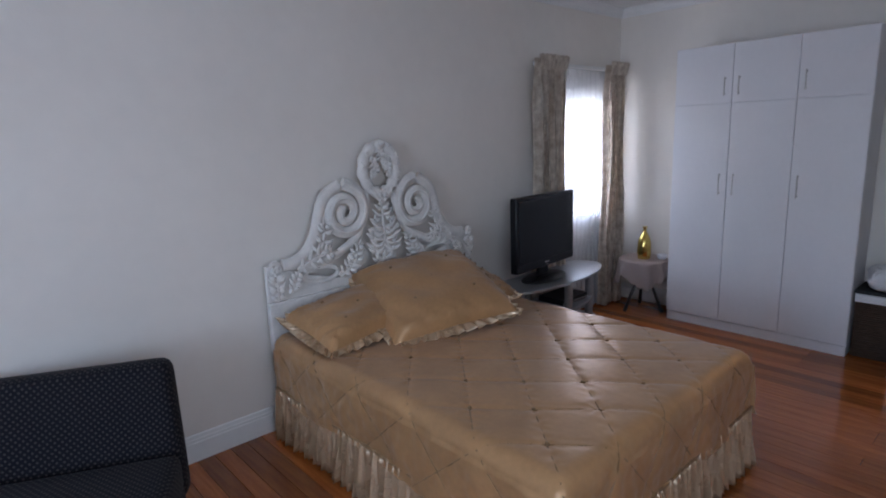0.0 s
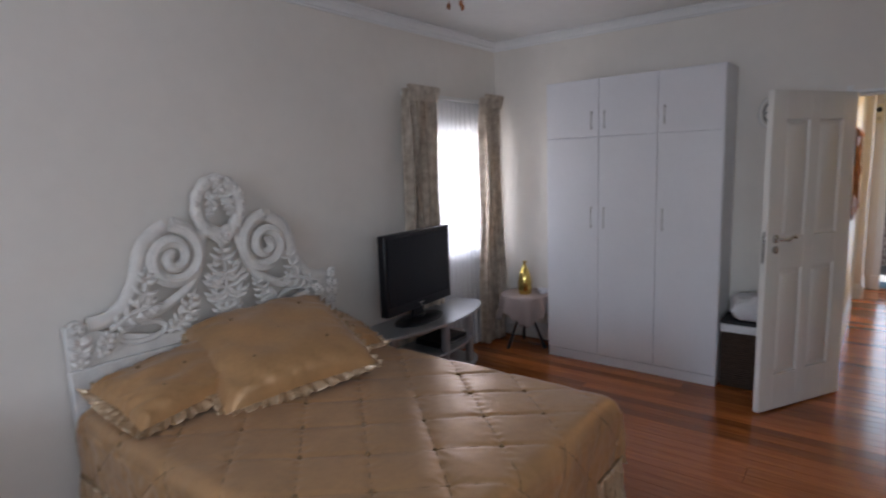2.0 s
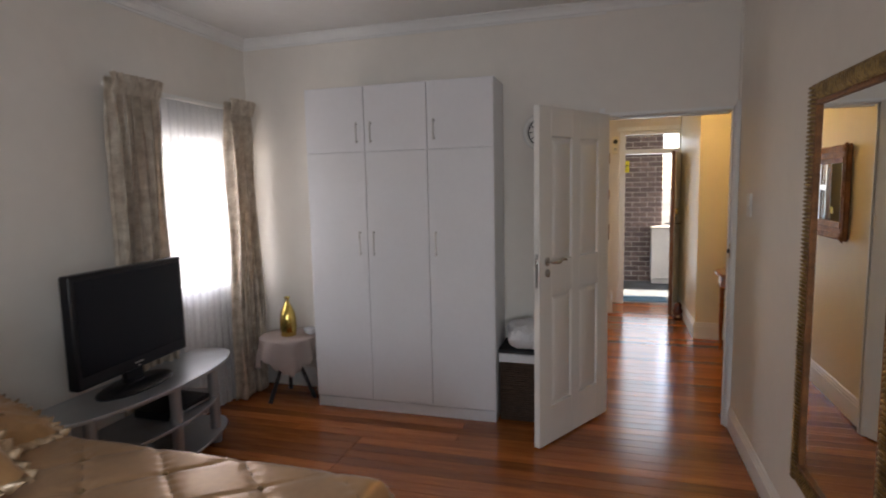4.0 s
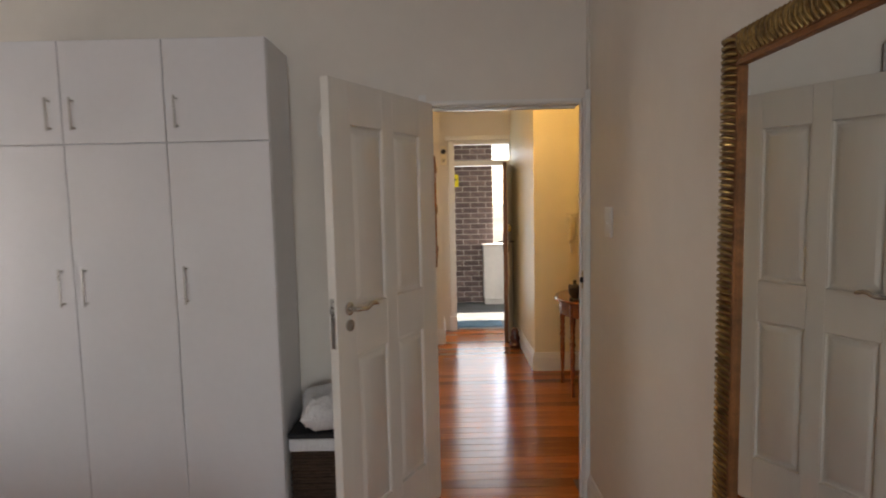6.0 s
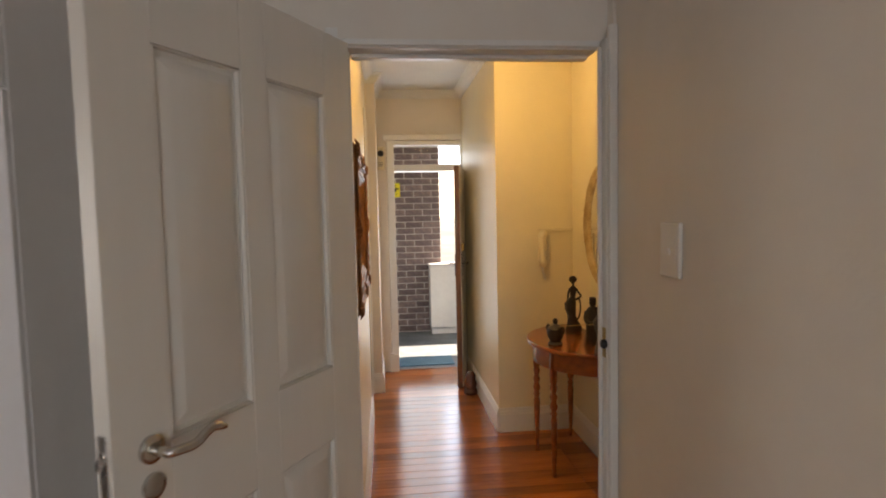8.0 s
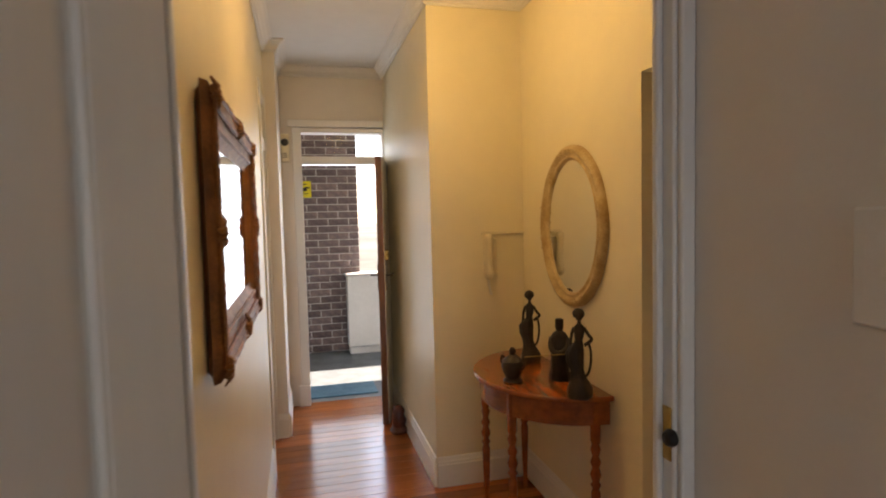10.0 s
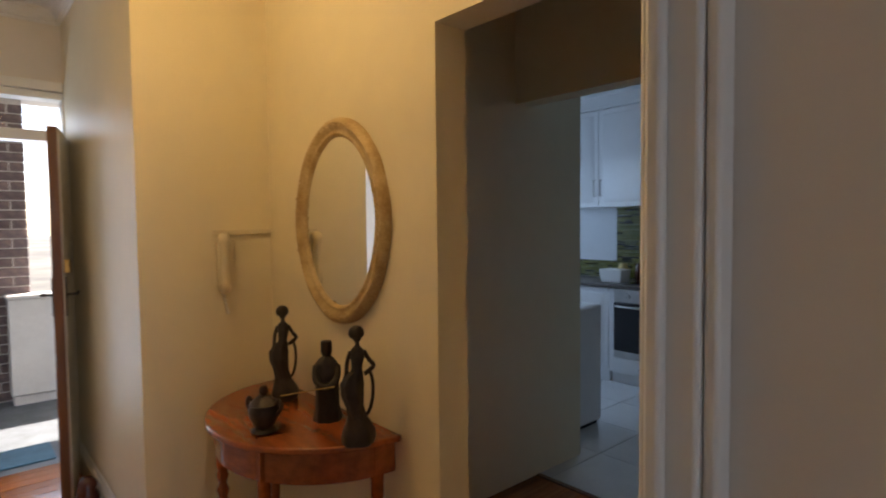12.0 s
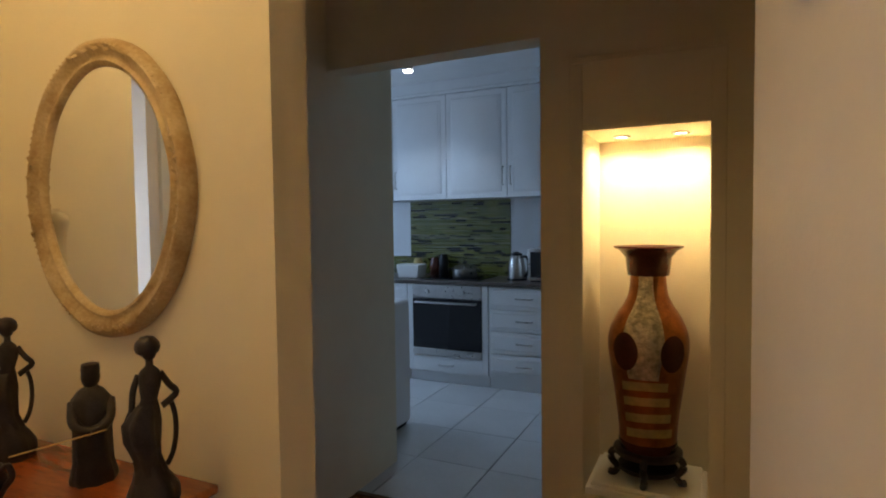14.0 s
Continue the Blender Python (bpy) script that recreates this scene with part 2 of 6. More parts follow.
LACE = sheer("lace_cloth", (0.66, 0.56, 0.52), 0.24)
DOTS = woven_dots()

# ---------------------------------------------------------------- mesh tools


class Shape:
    """Gathers vertices and faces; every method adds a solid and returns the shape."""

    def __init__(self):
        self.v, self.f, self.uv = [], [], None

    def add(self, verts, faces):
        k = len(self.v)
        self.v += [tuple(p) for p in verts]
        self.f += [tuple(k + i for i in f) for f in faces]
        return self

    def box(self, x0, x1, y0, y1, z0, z1):
        v = [(x, y, z) for z in (z0, z1) for y in (y0, y1) for x in (x0, x1)]
        return self.add(v, [(0, 2, 3, 1), (4, 5, 7, 6), (0, 1, 5, 4), (2, 6, 7, 3), (0, 4, 6, 2), (1, 3, 7, 5)])

    def frustum(self, x0, x1, z0, z1, y0, y1, inset):
        """A raised panel: full size at y0, smaller by inset at y1."""
        v = [(x0, y0, z0), (x1, y0, z0), (x1, y0, z1), (x0, y0, z1),
             (x0 + inset, y1, z0 + inset), (x1 - inset, y1, z0 + inset), (x1 - inset, y1, z1 - inset), (x0 + inset, y1, z1 - inset)]
        return self.add(v, [(4, 5, 6, 7), (0, 1, 5, 4), (1, 2, 6, 5), (2, 3, 7, 6), (3, 0, 4, 7), (3, 2, 1, 0)])

    def lathe(self, profile, centre=(0, 0, 0), n=32, squash=(1, 1)):
        cx, cy, cz = centre
        v = [(cx + r * squash[0] * math.cos(2 * math.pi * i / n), cy + r * squash[1] * math.sin(2 * math.pi * i / n), cz + z)
             for r, z in profile for i in range(n)]
        f = [(j * n + i, j * n + (i + 1) % n, (j + 1) * n + (i + 1) % n, (j + 1) * n + i) for j in range(len(profile) - 1) for i in range(n)]
        f += [tuple(range(n - 1, -1, -1)), tuple((len(profile) - 1) * n + i for i in range(n))]
        return self.add(v, f)

    def sweep(self, pts, radii, n=8, flat=1.0, axis=(0, 1, 0), closed=False):
        """A tube along pts; its section has the radius across and radius * flat along axis."""
        pts = [Vector(p) for p in pts]
        if not hasattr(radii, "__len__"):
            radii = [radii] * len(pts)
        ax, v, m = Vector(axis), [], len(pts)
        for i, p in enumerate(pts):
            a, b = (pts[i - 1], pts[(i + 1) % m]) if closed else (pts[max(i - 1, 0)], pts[min(i + 1, m - 1)])
            t = (b - a).normalized()
            side = t.cross(ax)
            side = side.normalized() if side.length > 1e-4 else Vector((1, 0, 0))
            up = side.cross(t).normalized()
            for k in range(n):
                w = 2 * math.pi * k / n
                v.append(p + side * (radii[i] * math.cos(w)) + up * (radii[i] * flat * math.sin(w)))
        rings = m if closed else m - 1
        f = [(j * n + k, j * n + (k + 1) % n, ((j + 1) % m) * n + (k + 1) % n, ((j + 1) % m) * n + k) for j in range(rings) for k in range(n)]
        if not closed:
            f += [tuple(range(n - 1, -1, -1)), tuple((m - 1) * n + k for k in range(n))]
        return self.add(v, f)

    def sheet(self, nu, nv, fn):
        """A grid of (nu + 1) x (nv + 1) points fn(u, v), u and v from 0 to 1."""
        v = [fn(i / nu, j / nv) for j in range(nv + 1) for i in range(nu + 1)]
        w = nu + 1
        return self.add(v, [(j * w + i, j * w + i + 1, (j + 1) * w + i + 1, (j + 1) * w + i) for j in range(nv) for i in range(nu)])

    def prism(self, outline, y0, y1):
        """An outline of (x, z) given depth from y0 to y1."""
        n = len(outline)
        v = [(x, y0, z) for x, z in outline] + [(x, y1, z) for x, z in outline]
        f = [tuple(range(n)), tuple(range(2 * n - 1, n - 1, -1))] + [(i, n + i, n + (i + 1) % n, (i + 1) % n) for i in range(n)]
        return self.add(v, f)

    def slab(self, outline, z0, z1):
        """An outline of (x, y) given height from z0 to z1."""
        n = len(outline)
        v = [(x, y, z0) for x, y in outline] + [(x, y, z1) for x, y in outline]
        f = [tuple(range(n - 1, -1, -1)), tuple(range(n, 2 * n))] + [(i, (i + 1) % n, n + (i + 1) % n, n + i) for i in range(n)]
        return self.add(v, f)

    def moved(self, m):
        self.v = [tuple(m @ Vector(p)) for p in self.v]
        return self

    def mesh(self, name, mat, smooth=False):
        me = bpy.data.meshes.new(name)
        me.from_pydata(self.v, [], self.f)
        bm = bmesh.new()
        bm.from_mesh(me)
        bmesh.ops.recalc_face_normals(bm, faces=bm.faces)
        bm.to_mesh(me)
        bm.free()
        me.materials.append(mat)
        if smooth:
            me.polygons.foreach_set("use_smooth", [True] * len(me.polygons))
            me.set_sharp_from_angle(angle=radians(48))
        return me


def thing(name, label, category, at=(0, 0, 0), turn=0.0, group=""):
    ob = new(name)
    ob.matrix_world = pose(*at, 0, 0, turn)
    ob.empty_display_size = 0.1
    return tagged(ob, label, category, group)


def part(name, shape, mat, parent=None, smooth=False, bevel=0.0, segments=2, thick=0.0, label=""):
    ob = new(name, shape.mesh(name, mat, smooth))
    if parent:
        ob.parent = parent
    if thick:
        s = ob.modifiers.new("thickness", "SOLIDIFY")
        s.thickness = thick
    if bevel:
        b = ob.modifiers.new("bevel", "BEVEL")
        b.width, b.segments, b.limit_method = bevel, segments, "ANGLE"
        ob.data.polygons.foreach_set("use_smooth", [True] * len(ob.data.polygons))
        ob.data.set_sharp_from_angle(angle=radians(35))
    return tagged(ob, label) if label else ob


def setting(name, shape, mat, label="", bevel=0.0, smooth=False):
    return tagged(part(name, shape, mat, bevel=bevel, smooth=smooth), label, "", "", "structure")


def arc(cx, cz, rx, rz, a0, a1, n=16):
    return [(cx + rx * math.cos(radians(a0 + (a1 - a0) * i / n)), cz + rz * math.sin(radians(a0 + (a1 - a0) * i / n))) for i in range(n + 1)]


def smoothed(points, n=6):
    """A Catmull-Rom curve through the points."""
    p = [Vector(q) for q in points]
    p = [2 * p[0] - p[1]] + p + [2 * p[-1] - p[-2]]
    out = []
    for i in range(1, len(p) - 2):
        a, b, c, d = p[i - 1:i + 3]
        for k in range(n):
            t = k / n
            out.append(0.5 * (2 * b + (c - a) * t + (2 * a - 5 * b + 4 * c - d) * t * t + (3 * b - a - 3 * c + d) * t ** 3))
    return out + [p[-2]]

# ---------------------------------------------------------------- structure: bedroom
N, S, E, W, CEILING = 3.37, -0.18, 5.61, -2.4, 2.76
E2, HN, HS, HCEIL = 5.71, 0.64, -0.80, 2.72        # hall: west face, north wall, wall with the oval mirror
WX0, WX1, WZ0, WZ1 = 4.56, 5.43, 0.88, 1.97        # north window
DY0, DY1, DZ = -0.147, 0.60, 2.03                 # bedroom doorway
STUB, STUBY = 7.757, -0.261                        # corner where the corridor narrows
ENT = 9.42                                         # entrance wall

setting("wall_north", Shape().box(W - 0.2, WX0, N, N + 0.22, 0, CEILING).box(WX1, E + 0.1, N, N + 0.22, 0, CEILING)
        .box(WX0, WX1, N, N + 0.22, 0, WZ0).box(WX0, WX1, N, N + 0.22, WZ1, CEILING), WALL, "smooth cream painted bedroom wall")
# the gap at x 0.32 to 1.88 is unseen, added for the fill lamp
setting("wall_south", Shape().box(W - 0.2, 0.32, S - 0.12, S, 0, CEILING).box(1.88, 5.56, S - 0.12, S, 0, CEILING)
        .box(0.32, 1.88, S - 0.12, S, 0, 0.92).box(0.32, 1.88, S - 0.12, S, 2.18, CEILING), WALL, "smooth cream painted bedroom wall with tall mirror")
# unseen panel added behind the fill lamp to block the sun
setting("sun_screen_bedroom", Shape().box(0.321, 1.879, S - 0.112, S - 0.104, 0.921, 2.179), LINEN, "unseen white panel keeping sun out of the added opening")
setting("wall_east", Shape().box(E, E2, DY1 + 0.02, N, 0, CEILING)
        .add([(x_, y_, z_) for z_ in (0, CEILING) for x_, y_ in ((5.55, DY0 - 0.024), (5.595, DY0 - 0.024), (5.705, -0.92), (5.55, -0.92))],
             [(3, 2, 1, 0), (4, 5, 6, 7), (0, 1, 5, 4), (1, 2, 6, 5), (2, 3, 7, 6), (3, 0, 4, 7)])
        .box(5.595, E2, DY0 - 0.03, DY1 + 0.02, DZ + 0.024, CEILING), WALL, "cream painted wall with a doorway")
setting("wall_west", Shape().box(W - 0.2, W, S, 0.05, 0, CEILING).box(W - 0.2, W, 1.7, N, 0, CEILING)
        .box(W - 0.2, W, 0.05, 1.7, 0, 0.85).box(W - 0.2, W, 0.05, 1.7, 2.15, CEILING), WALL, "cream painted wall with a wide window opening")
setting("ceiling_bedroom", Shape().box(W - 0.2, E2, S - 0.12, N + 0.22, CEILING, CEILING + 0.12), CEIL, "flat white painted ceiling")


def cornice(points, ceiling, drop=0.075, out=0.07):
    """A coved cornice along a run of (x, y) with the room on its left-hand side."""
    prof = [(0.002, 0), (0.002, -drop), (0.012, -drop), (0.014, -drop + 0.012), (0.024, -drop + 0.016), (0.032, -0.038), (0.052, -0.018),
            (out - 0.012, -0.014), (out, -0.01), (out, 0)]
    s = Shape()
    m = len(points)
    for i in range(m - 1):
        (ax, ay), (bx, by) = points[i], points[i + 1]
        t = Vector((bx - ax, by - ay)).normalized()
        nrm = Vector((-t.y, t.x))

        def mitre(k, base):
            if k < 0 or k >= m - 1:
                return Vector((0, 0))
            a, b = Vector(points[k]), Vector(points[k + 1])
            return (b - a).normalized()
        pre, post = mitre(i - 1, 0), mitre(i + 1, 0)
        v = []
        for end, other in (((ax, ay), pre), ((bx, by), post)):
            slide = 0.0
            if other.length:
                slide = t.dot(Vector((-other.y, other.x))) / max(1e-6, 1 + nrm.dot(Vector((-other.y, other.x))))
            for o, z in prof:
                v.append((end[0] + nrm.x * o + t.x * o * slide, end[1] + nrm.y * o + t.y * o * slide, ceiling + z - 0.001))
        k = len(prof)
        s.add(v, [(j, (j + 1) % k, k + (j + 1) % k, k + j) for j in range(k)] + [tuple(range(k)), tuple(range(2 * k - 1, k - 1, -1))])
    return s


setting("cornice_bedroom", cornice([(W, S), (E, S), (E, N), (W, N), (W, S)], CEILING), CEIL, "white plaster cornice")


def skirting(name, runs, h=0.15, d=0.018):
    """Moulded skirting boards along runs (x0, y0, x1, y1), the room on the left-hand side of each."""
    s = Shape()
    prof = [(0.001, 0), (d, 0), (d, h - 0.045), (d - 0.004, h - 0.04), (d - 0.004, h - 0.028), (d - 0.008, h - 0.022), (d - 0.011, h - 0.006), (0.001, h)]
    for x0, y0, x1, y1 in runs:
        t = Vector((x1 - x0, y1 - y0)).normalized()
        v = [(px - t.y * o, py + t.x * o, z + 0.002) for px, py in ((x0, y0), (x1, y1)) for o, z in prof]
        k = len(prof)
        s.add(v, [(j, (j + 1) % k, k + (j + 1) % k, k + j) for j in range(k)] + [tuple(range(k)), tuple(range(2 * k - 1, k - 1, -1))])
    return setting(name, s, TRIM, "white gloss moulded skirting board")


skirting("baseboard_bedroom", [(W, S, E - 0.02, S), (E, 1.25, E, N), (E, N, W, N), (W, N, W, S), (E, 0.66, E, 1.25)])


def doorway_frame(name, x0, x1, y0, y1, top, face=0.055, proud=0.014):
    """Jamb linings and architraves of an opening in a wall that lies between x0 and x1."""
    s = Shape()
    s.box(x0 - 0.004, 5.65, y1, y1 + 0.019, 0, top + 0.022).box(5.548, 5.598, y0 - 0.022, y0, 0, top + 0.022)
    s.box(x0 - 0.004, x1 + 0.004, y0, y1, top, top + 0.022)
    mid = 0.5 * (x0 + x1)
    s.box(5.572, 5.587, y0, y0 + 0.013, 0, top).box(5.63, 5.648, y1 - 0.01, y1, 0, top).box(mid, mid + 0.035, y0 + 0.013, y1 - 0.013, top - 0.013, top)
    for a, b in ((x0 - proud, x0 - 0.0045), (x1 + 0.0045, x1 + proud)):
        if a < x0:
            s.box(5.535, 5.5475, y0 - 0.032, y0 - 0.006, 0, top + face)
        s.box(a, b, y1 + (0.006 if a < x0 else 0.0205), y1 + (face if a < x0 else 0.039), 0, top + face)
        s.box(a, b, y0 - 0.006, y1 + 0.006, top + 0.006, top + face)
    return setting(name, s, TRIM, "white gloss painted door frame", bevel=0.004)


doorway_frame("door_frame_bedroom", E, E2, DY0, DY1, DZ)

# strike plate in the lining of the doorway
plate = thing("strike_plate", "steel lock strike plate with keep on door frame", "strike plate", (5.561, DY0, 1.155))
part("plate", Shape().box(-0.010, 0.010, 0.0005, 0.004, -0.045, 0.045), BRASS, plate, bevel=0.001)
part("keep", Shape().lathe([(0.0, 0), (0.013, 0.001), (0.015, 0.008), (0.011, 0.015), (0.0, 0.017)], n=18).moved(pose(-0.020, 0.004, 0.0, -90, 0, 0)), BLACKPLASTIC, plate, smooth=True)

# ---------------------------------------------------------------- structure: hall, passage, corridor, kitchen
OPX, PX, KY = 6.612, 7.385, -2.03                   # opening edge in the oval wall; passage east wall; niche wall
setting("wall_hall_north", Shape().box(E2, 8.22, HN, HN + 0.12, 0, HCEIL).box(8.22, 8.80, HN, HN + 0.12, 2.34, HCEIL), HALLWALL, "warm cream painted hall wall")
setting("wall_corridor_north", Shape().box(8.77, ENT, 0.56, HN + 0.12, 0, HCEIL), WALL, "cream painted wall return beside the entrance")
setting("wall_hall_south", Shape().box(OPX, STUB + 0.01, HS - 0.12, HS, 0, HCEIL).box(E2, OPX, HS - 0.12, HS, 2.03, HCEIL), HALLWALL, "warm cream wall behind the oval mirror")
setting("wall_corridor_south", Shape().box(STUB, ENT, HS - 0.12, STUBY, 0, HCEIL), HALLWALL, "cream painted corner wall with the intercom")
setting("wall_entrance", Shape().box(ENT, ENT + 0.12, 0.47, 1.6, 0, 3.0).box(ENT, ENT + 0.12, -2.6, -0.30, 0, 3.0)
        .box(ENT, ENT + 0.12, -0.30, 0.47, 2.25, 3.0), WALL, "painted wall with the entrance doorway")
setting("ceiling_hall", Shape().box(E2, ENT, HS - 0.12, HN + 0.5, HCEIL, HCEIL + 0.1), CEIL, "white painted hall ceiling")
setting("cornice_hall", cornice([(E2, HS), (STUB, HS), (STUB, STUBY), (ENT, STUBY), (ENT, 0.56), (8.77, 0.56), (8.77, HN), (E2, HN), (E2, HS)], HCEIL), CEIL, "white plaster cornice")
skirting("baseboard_hall", [(OPX + 0.01, HS, STUB, HS), (STUB, HS, STUB, STUBY), (STUB, STUBY, ENT - 0.02, STUBY), (ENT - 0.02, 0.56, 8.77, 0.56), (8.77, 0.56, 8.77, HN), (8.17, HN, E2, HN), (5.605, -0.22, 5.688, HS)], 0.17)
setting("wall_passage", Shape().box(PX, PX + 0.1, -2.62, -1.64, 0, 2.62).box(PX, PX + 0.1, -1.64, HS - 0.12, 2.03, 2.62), HALLWALL, "shaded cream passage wall with a doorway")
NX0, NX1, NZ0, NZ1 = 5.766, 6.204, 0.30, 1.705
setting("wall_niche", Shape().box(4.4, NX0, KY - 0.12, KY, 0, 2.62).box(NX1, 6.369, KY - 0.12, KY, 0, 2.62).box(NX0, NX1, KY - 0.12, KY, 0, NZ0)
        .box(NX0, NX1, KY - 0.12, KY, NZ1, 2.62).box(6.369, PX, KY - 0.12, KY, 2.08, 2.62)
        .box(NX0 - 0.02, NX1 + 0.02, KY - 0.40, KY - 0.36, 0.1, 2.0).box(NX0 - 0.04, NX0, KY - 0.36, KY - 0.12, 0.1, 2.0).box(NX1, NX1 + 0.04, KY - 0.36, KY - 0.12, 0.1, 2.0)
        .box(NX0, NX1, KY - 0.36, KY - 0.12, NZ1, NZ1 + 0.04).box(NX0, NX1, KY - 0.36, KY - 0.12, 0.26, NZ0), NICHE, "warm cream wall with a lit display niche")
nt = Shape().box(NX0 - 0.05, NX0 - 0.001, KY, KY + 0.005, 0.0, NZ1 + 0.25).box(NX1 + 0.001, NX1 + 0.05, KY, KY + 0.005, 0.0, NZ1 + 0.25)
nt.box(NX0 - 0.001, NX1 + 0.001, KY, KY + 0.004, NZ1 + 0.004, NZ1 + 0.02).box(NX0 - 0.05, NX1 + 0.05, KY, KY + 0.006, NZ1 + 0.251, NZ1 + 0.275)
setting("niche_trim", nt, NICHE, "painted trim round the display niche", bevel=0.003)
setting("niche_plinth", Shape().box(NX0 + 0.003, NX1 - 0.003, KY - 0.355, KY - 0.015, NZ0 + 0.001, NZ0 + 0.03).box(NX0 + 0.02, NX1 - 0.02, KY - 0.35, KY - 0.03, NZ0 + 0.03, NZ0 + 0.045), TRIM, "white moulded plinth of the niche", bevel=0.005)
setting("ceiling_passage", Shape().box(4.4, PX + 2.4, -4.9, HS - 0.12, 2.62, 2.7).box(4.3, 5.705, HS - 0.12, S - 0.12, 2.62, 2.7), CEIL, "white kitchen and passage ceiling")
setting("wall_passage_west", Shape().box(4.3, 4.4, -2.2, -0.3, 0, 2.7), WALL, "plain cream wall closing the passage")
setting("wall_kitchen_back", Shape().box(5.62, 9.8, -4.85, -4.72, 0, 2.62), CABWHITE, "white kitchen back wall")
setting("wall_kitchen_west", Shape().box(5.62, 5.72, -4.85, KY - 0.12, 0, 2.62), WALL, "plain kitchen side wall")
# the opening is out of view, put in for the kitchen fill
setting("wall_kitchen_east", Shape().box(9.7, 9.8, -4.72, -2.6, 0, 1.0).box(9.7, 9.8, -4.72, -2.6, 2.2, 2.62).box(9.7, 9.8, -4.72, -3.95, 1.0, 2.2).box(9.7, 9.8, -2.85, -2.6, 1.0, 2.2), WALL, "plain kitchen wall with an unseen light opening")
setting("wall_bathroom", Shape().box(PX + 0.1, 9.7, -2.62, -2.52, 0, 2.62).box(8.3, 8.4, -2.52, -0.92, 0, 2.62), MELAMINE, "pale tiled bathroom walls")
setting("floor_base", Shape().box(W - 0.2, ENT + 0.05, S - 0.12, N + 0.22, -0.12, -0.012).box(4.3, ENT + 0.05, -2.21, S - 0.12, -0.12, -0.012), GAPS, "dark subfloor under the boards")
setting("floor_kitchen_base", Shape().box(4.3, 9.8, -4.85, -2.21, -0.12, -0.006), GROUT, "grey grout bed of the kitchen floor")
setting("threshold", Shape().box(6.37, PX, -2.225, -2.195, -0.012, 0.004), DOORWOOD, "dark wooden threshold strip", bevel=0.003)

# entrance door frame with transom light
ef = Shape()
for y0, y1 in ((0.40, 0.468), (-0.298, -0.25)):
    ef.box(ENT - 0.015, ENT + 0.11, y0, y1, 0, 2.248)
ef.box(ENT - 0.012, ENT + 0.11, -0.25, 0.40, 2.205, 2.246).box(ENT - 0.012, ENT + 0.11, -0.25, 0.40, 1.955, 2.018)
ef.box(ENT - 0.035, ENT - 0.002, -0.258, 0.50, 2.25, 2.305)
setting("door_frame_entrance", ef, TRIM, "white painted entrance frame with transom", bevel=0.004)
setting("plinth_block", Shape().box(ENT - 0.03, ENT - 0.002, 0.40, 0.49, 0, 0.17), TRIM, "white plinth block of the door frame", bevel=0.004)
pane = setting("window_transom", Shape().box(ENT + 0.05, ENT + 0.055, -0.25, 0.40, 2.018, 2.205), GLASS, "clear transom glass pane")
pane.visible_shadow = False

# white side door with transom in the corridor's recess
sd = thing("side_door", "white painted panel door with glazed transom, closed", "door", (8.25, HN + 0.05, 0))
part("leaf", Shape().box(0.03, 0.49, 0, 0.04, 0.01, 1.98), DOORPAINT, sd, bevel=0.003)
part("frame", Shape().box(-0.06, 0.03, -0.062, 0.05, 0, 2.34).box(0.49, 0.52, -0.06, 0.05, 0, 2.34).box(0.03, 0.49, -0.05, 0.05, 1.98, 2.05).box(0.03, 0.49, -0.05, 0.05, 2.28, 2.34), TRIM, sd, bevel=0.004)
part("pane", Shape().box(0.03, 0.49, 0.01, 0.016, 2.05, 2.28), OVENGLASS, sd)
part("muntin", Shape().box(0.25, 0.27, -0.01, 0.03, 2.05, 2.28), TRIM, sd)
part("handle", Shape().box(0.06, 0.09, -0.01, 0, 0.98, 1.14).sweep([(0.075, -0.01, 1.08), (0.075, -0.05, 1.08), (0.17, -0.05, 1.08)], 0.008), BRASS, sd, bevel=0.002)

# ---------------------------------------------------------------- outside the entrance
setting("landing_floor", Shape().box(ENT + 0.06, 11.5, -3.2, 2.2, -0.16, -0.004), LANDING, "dark teal painted concrete landing")
# slab carried on out of view so sun reaches only a floor band
setting("landing_roof", Shape().box(ENT + 0.12, 11.49, -3.2, 2.2, 2.52, 2.66), RENDERED, "white slab roof over the landing, reaching unseen to shade it")
setting("parapet", Shape().box(11.02, 11.20, -3.2, -0.045, 0.075, 0.87).box(11.0, 11.215, -3.2, -0.03, 0.87, 0.90).box(11.05, 11.20, -3.2, -0.06, -0.01, 0.075), RENDERED, "white painted plaster parapet", bevel=0.01)
setting("wall_landing_end", Shape().box(ENT + 0.12, 11.2, 2.0, 2.15, 0, 2.52), RENDERED, "plain landing end wall")
setting("ground", Shape().box(-400, 400, -400, 400, -3.3, -3.2), FIELD, "distant dry ground")
setting("far_building", Shape().box(22, 30, -30, -4, -3.2, 1.2), RENDERED, "far white building in the glare")
mat_ = thing("door_mat", "flat blue rubber doormat on the landing", "doormat", (9.74, 0.13, -0.004))
part("mat", Shape().box(-0.17, 0.17, -0.30, 0.30, 0.0, 0.012), MATBLUE, mat_, bevel=0.005)
sg = thing("warning_sign", "yellow warning sign with black pictogram on brick", "sign", (11.19, 0.40, 1.845))
part("plate", Shape().box(-0.004, 0.0, -0.10, 0.10, -0.09, 0.09), YELLOW, sg)
part("pictogram", Shape().box(-0.006, -0.0045, -0.055, 0.045, -0.02, 0.018).box(-0.006, -0.0045, -0.085, -0.03, 0.01, 0.028).box(-0.006, -0.0045, -0.05, 0.05, 0.05, 0.062), BLACKINK, sg)
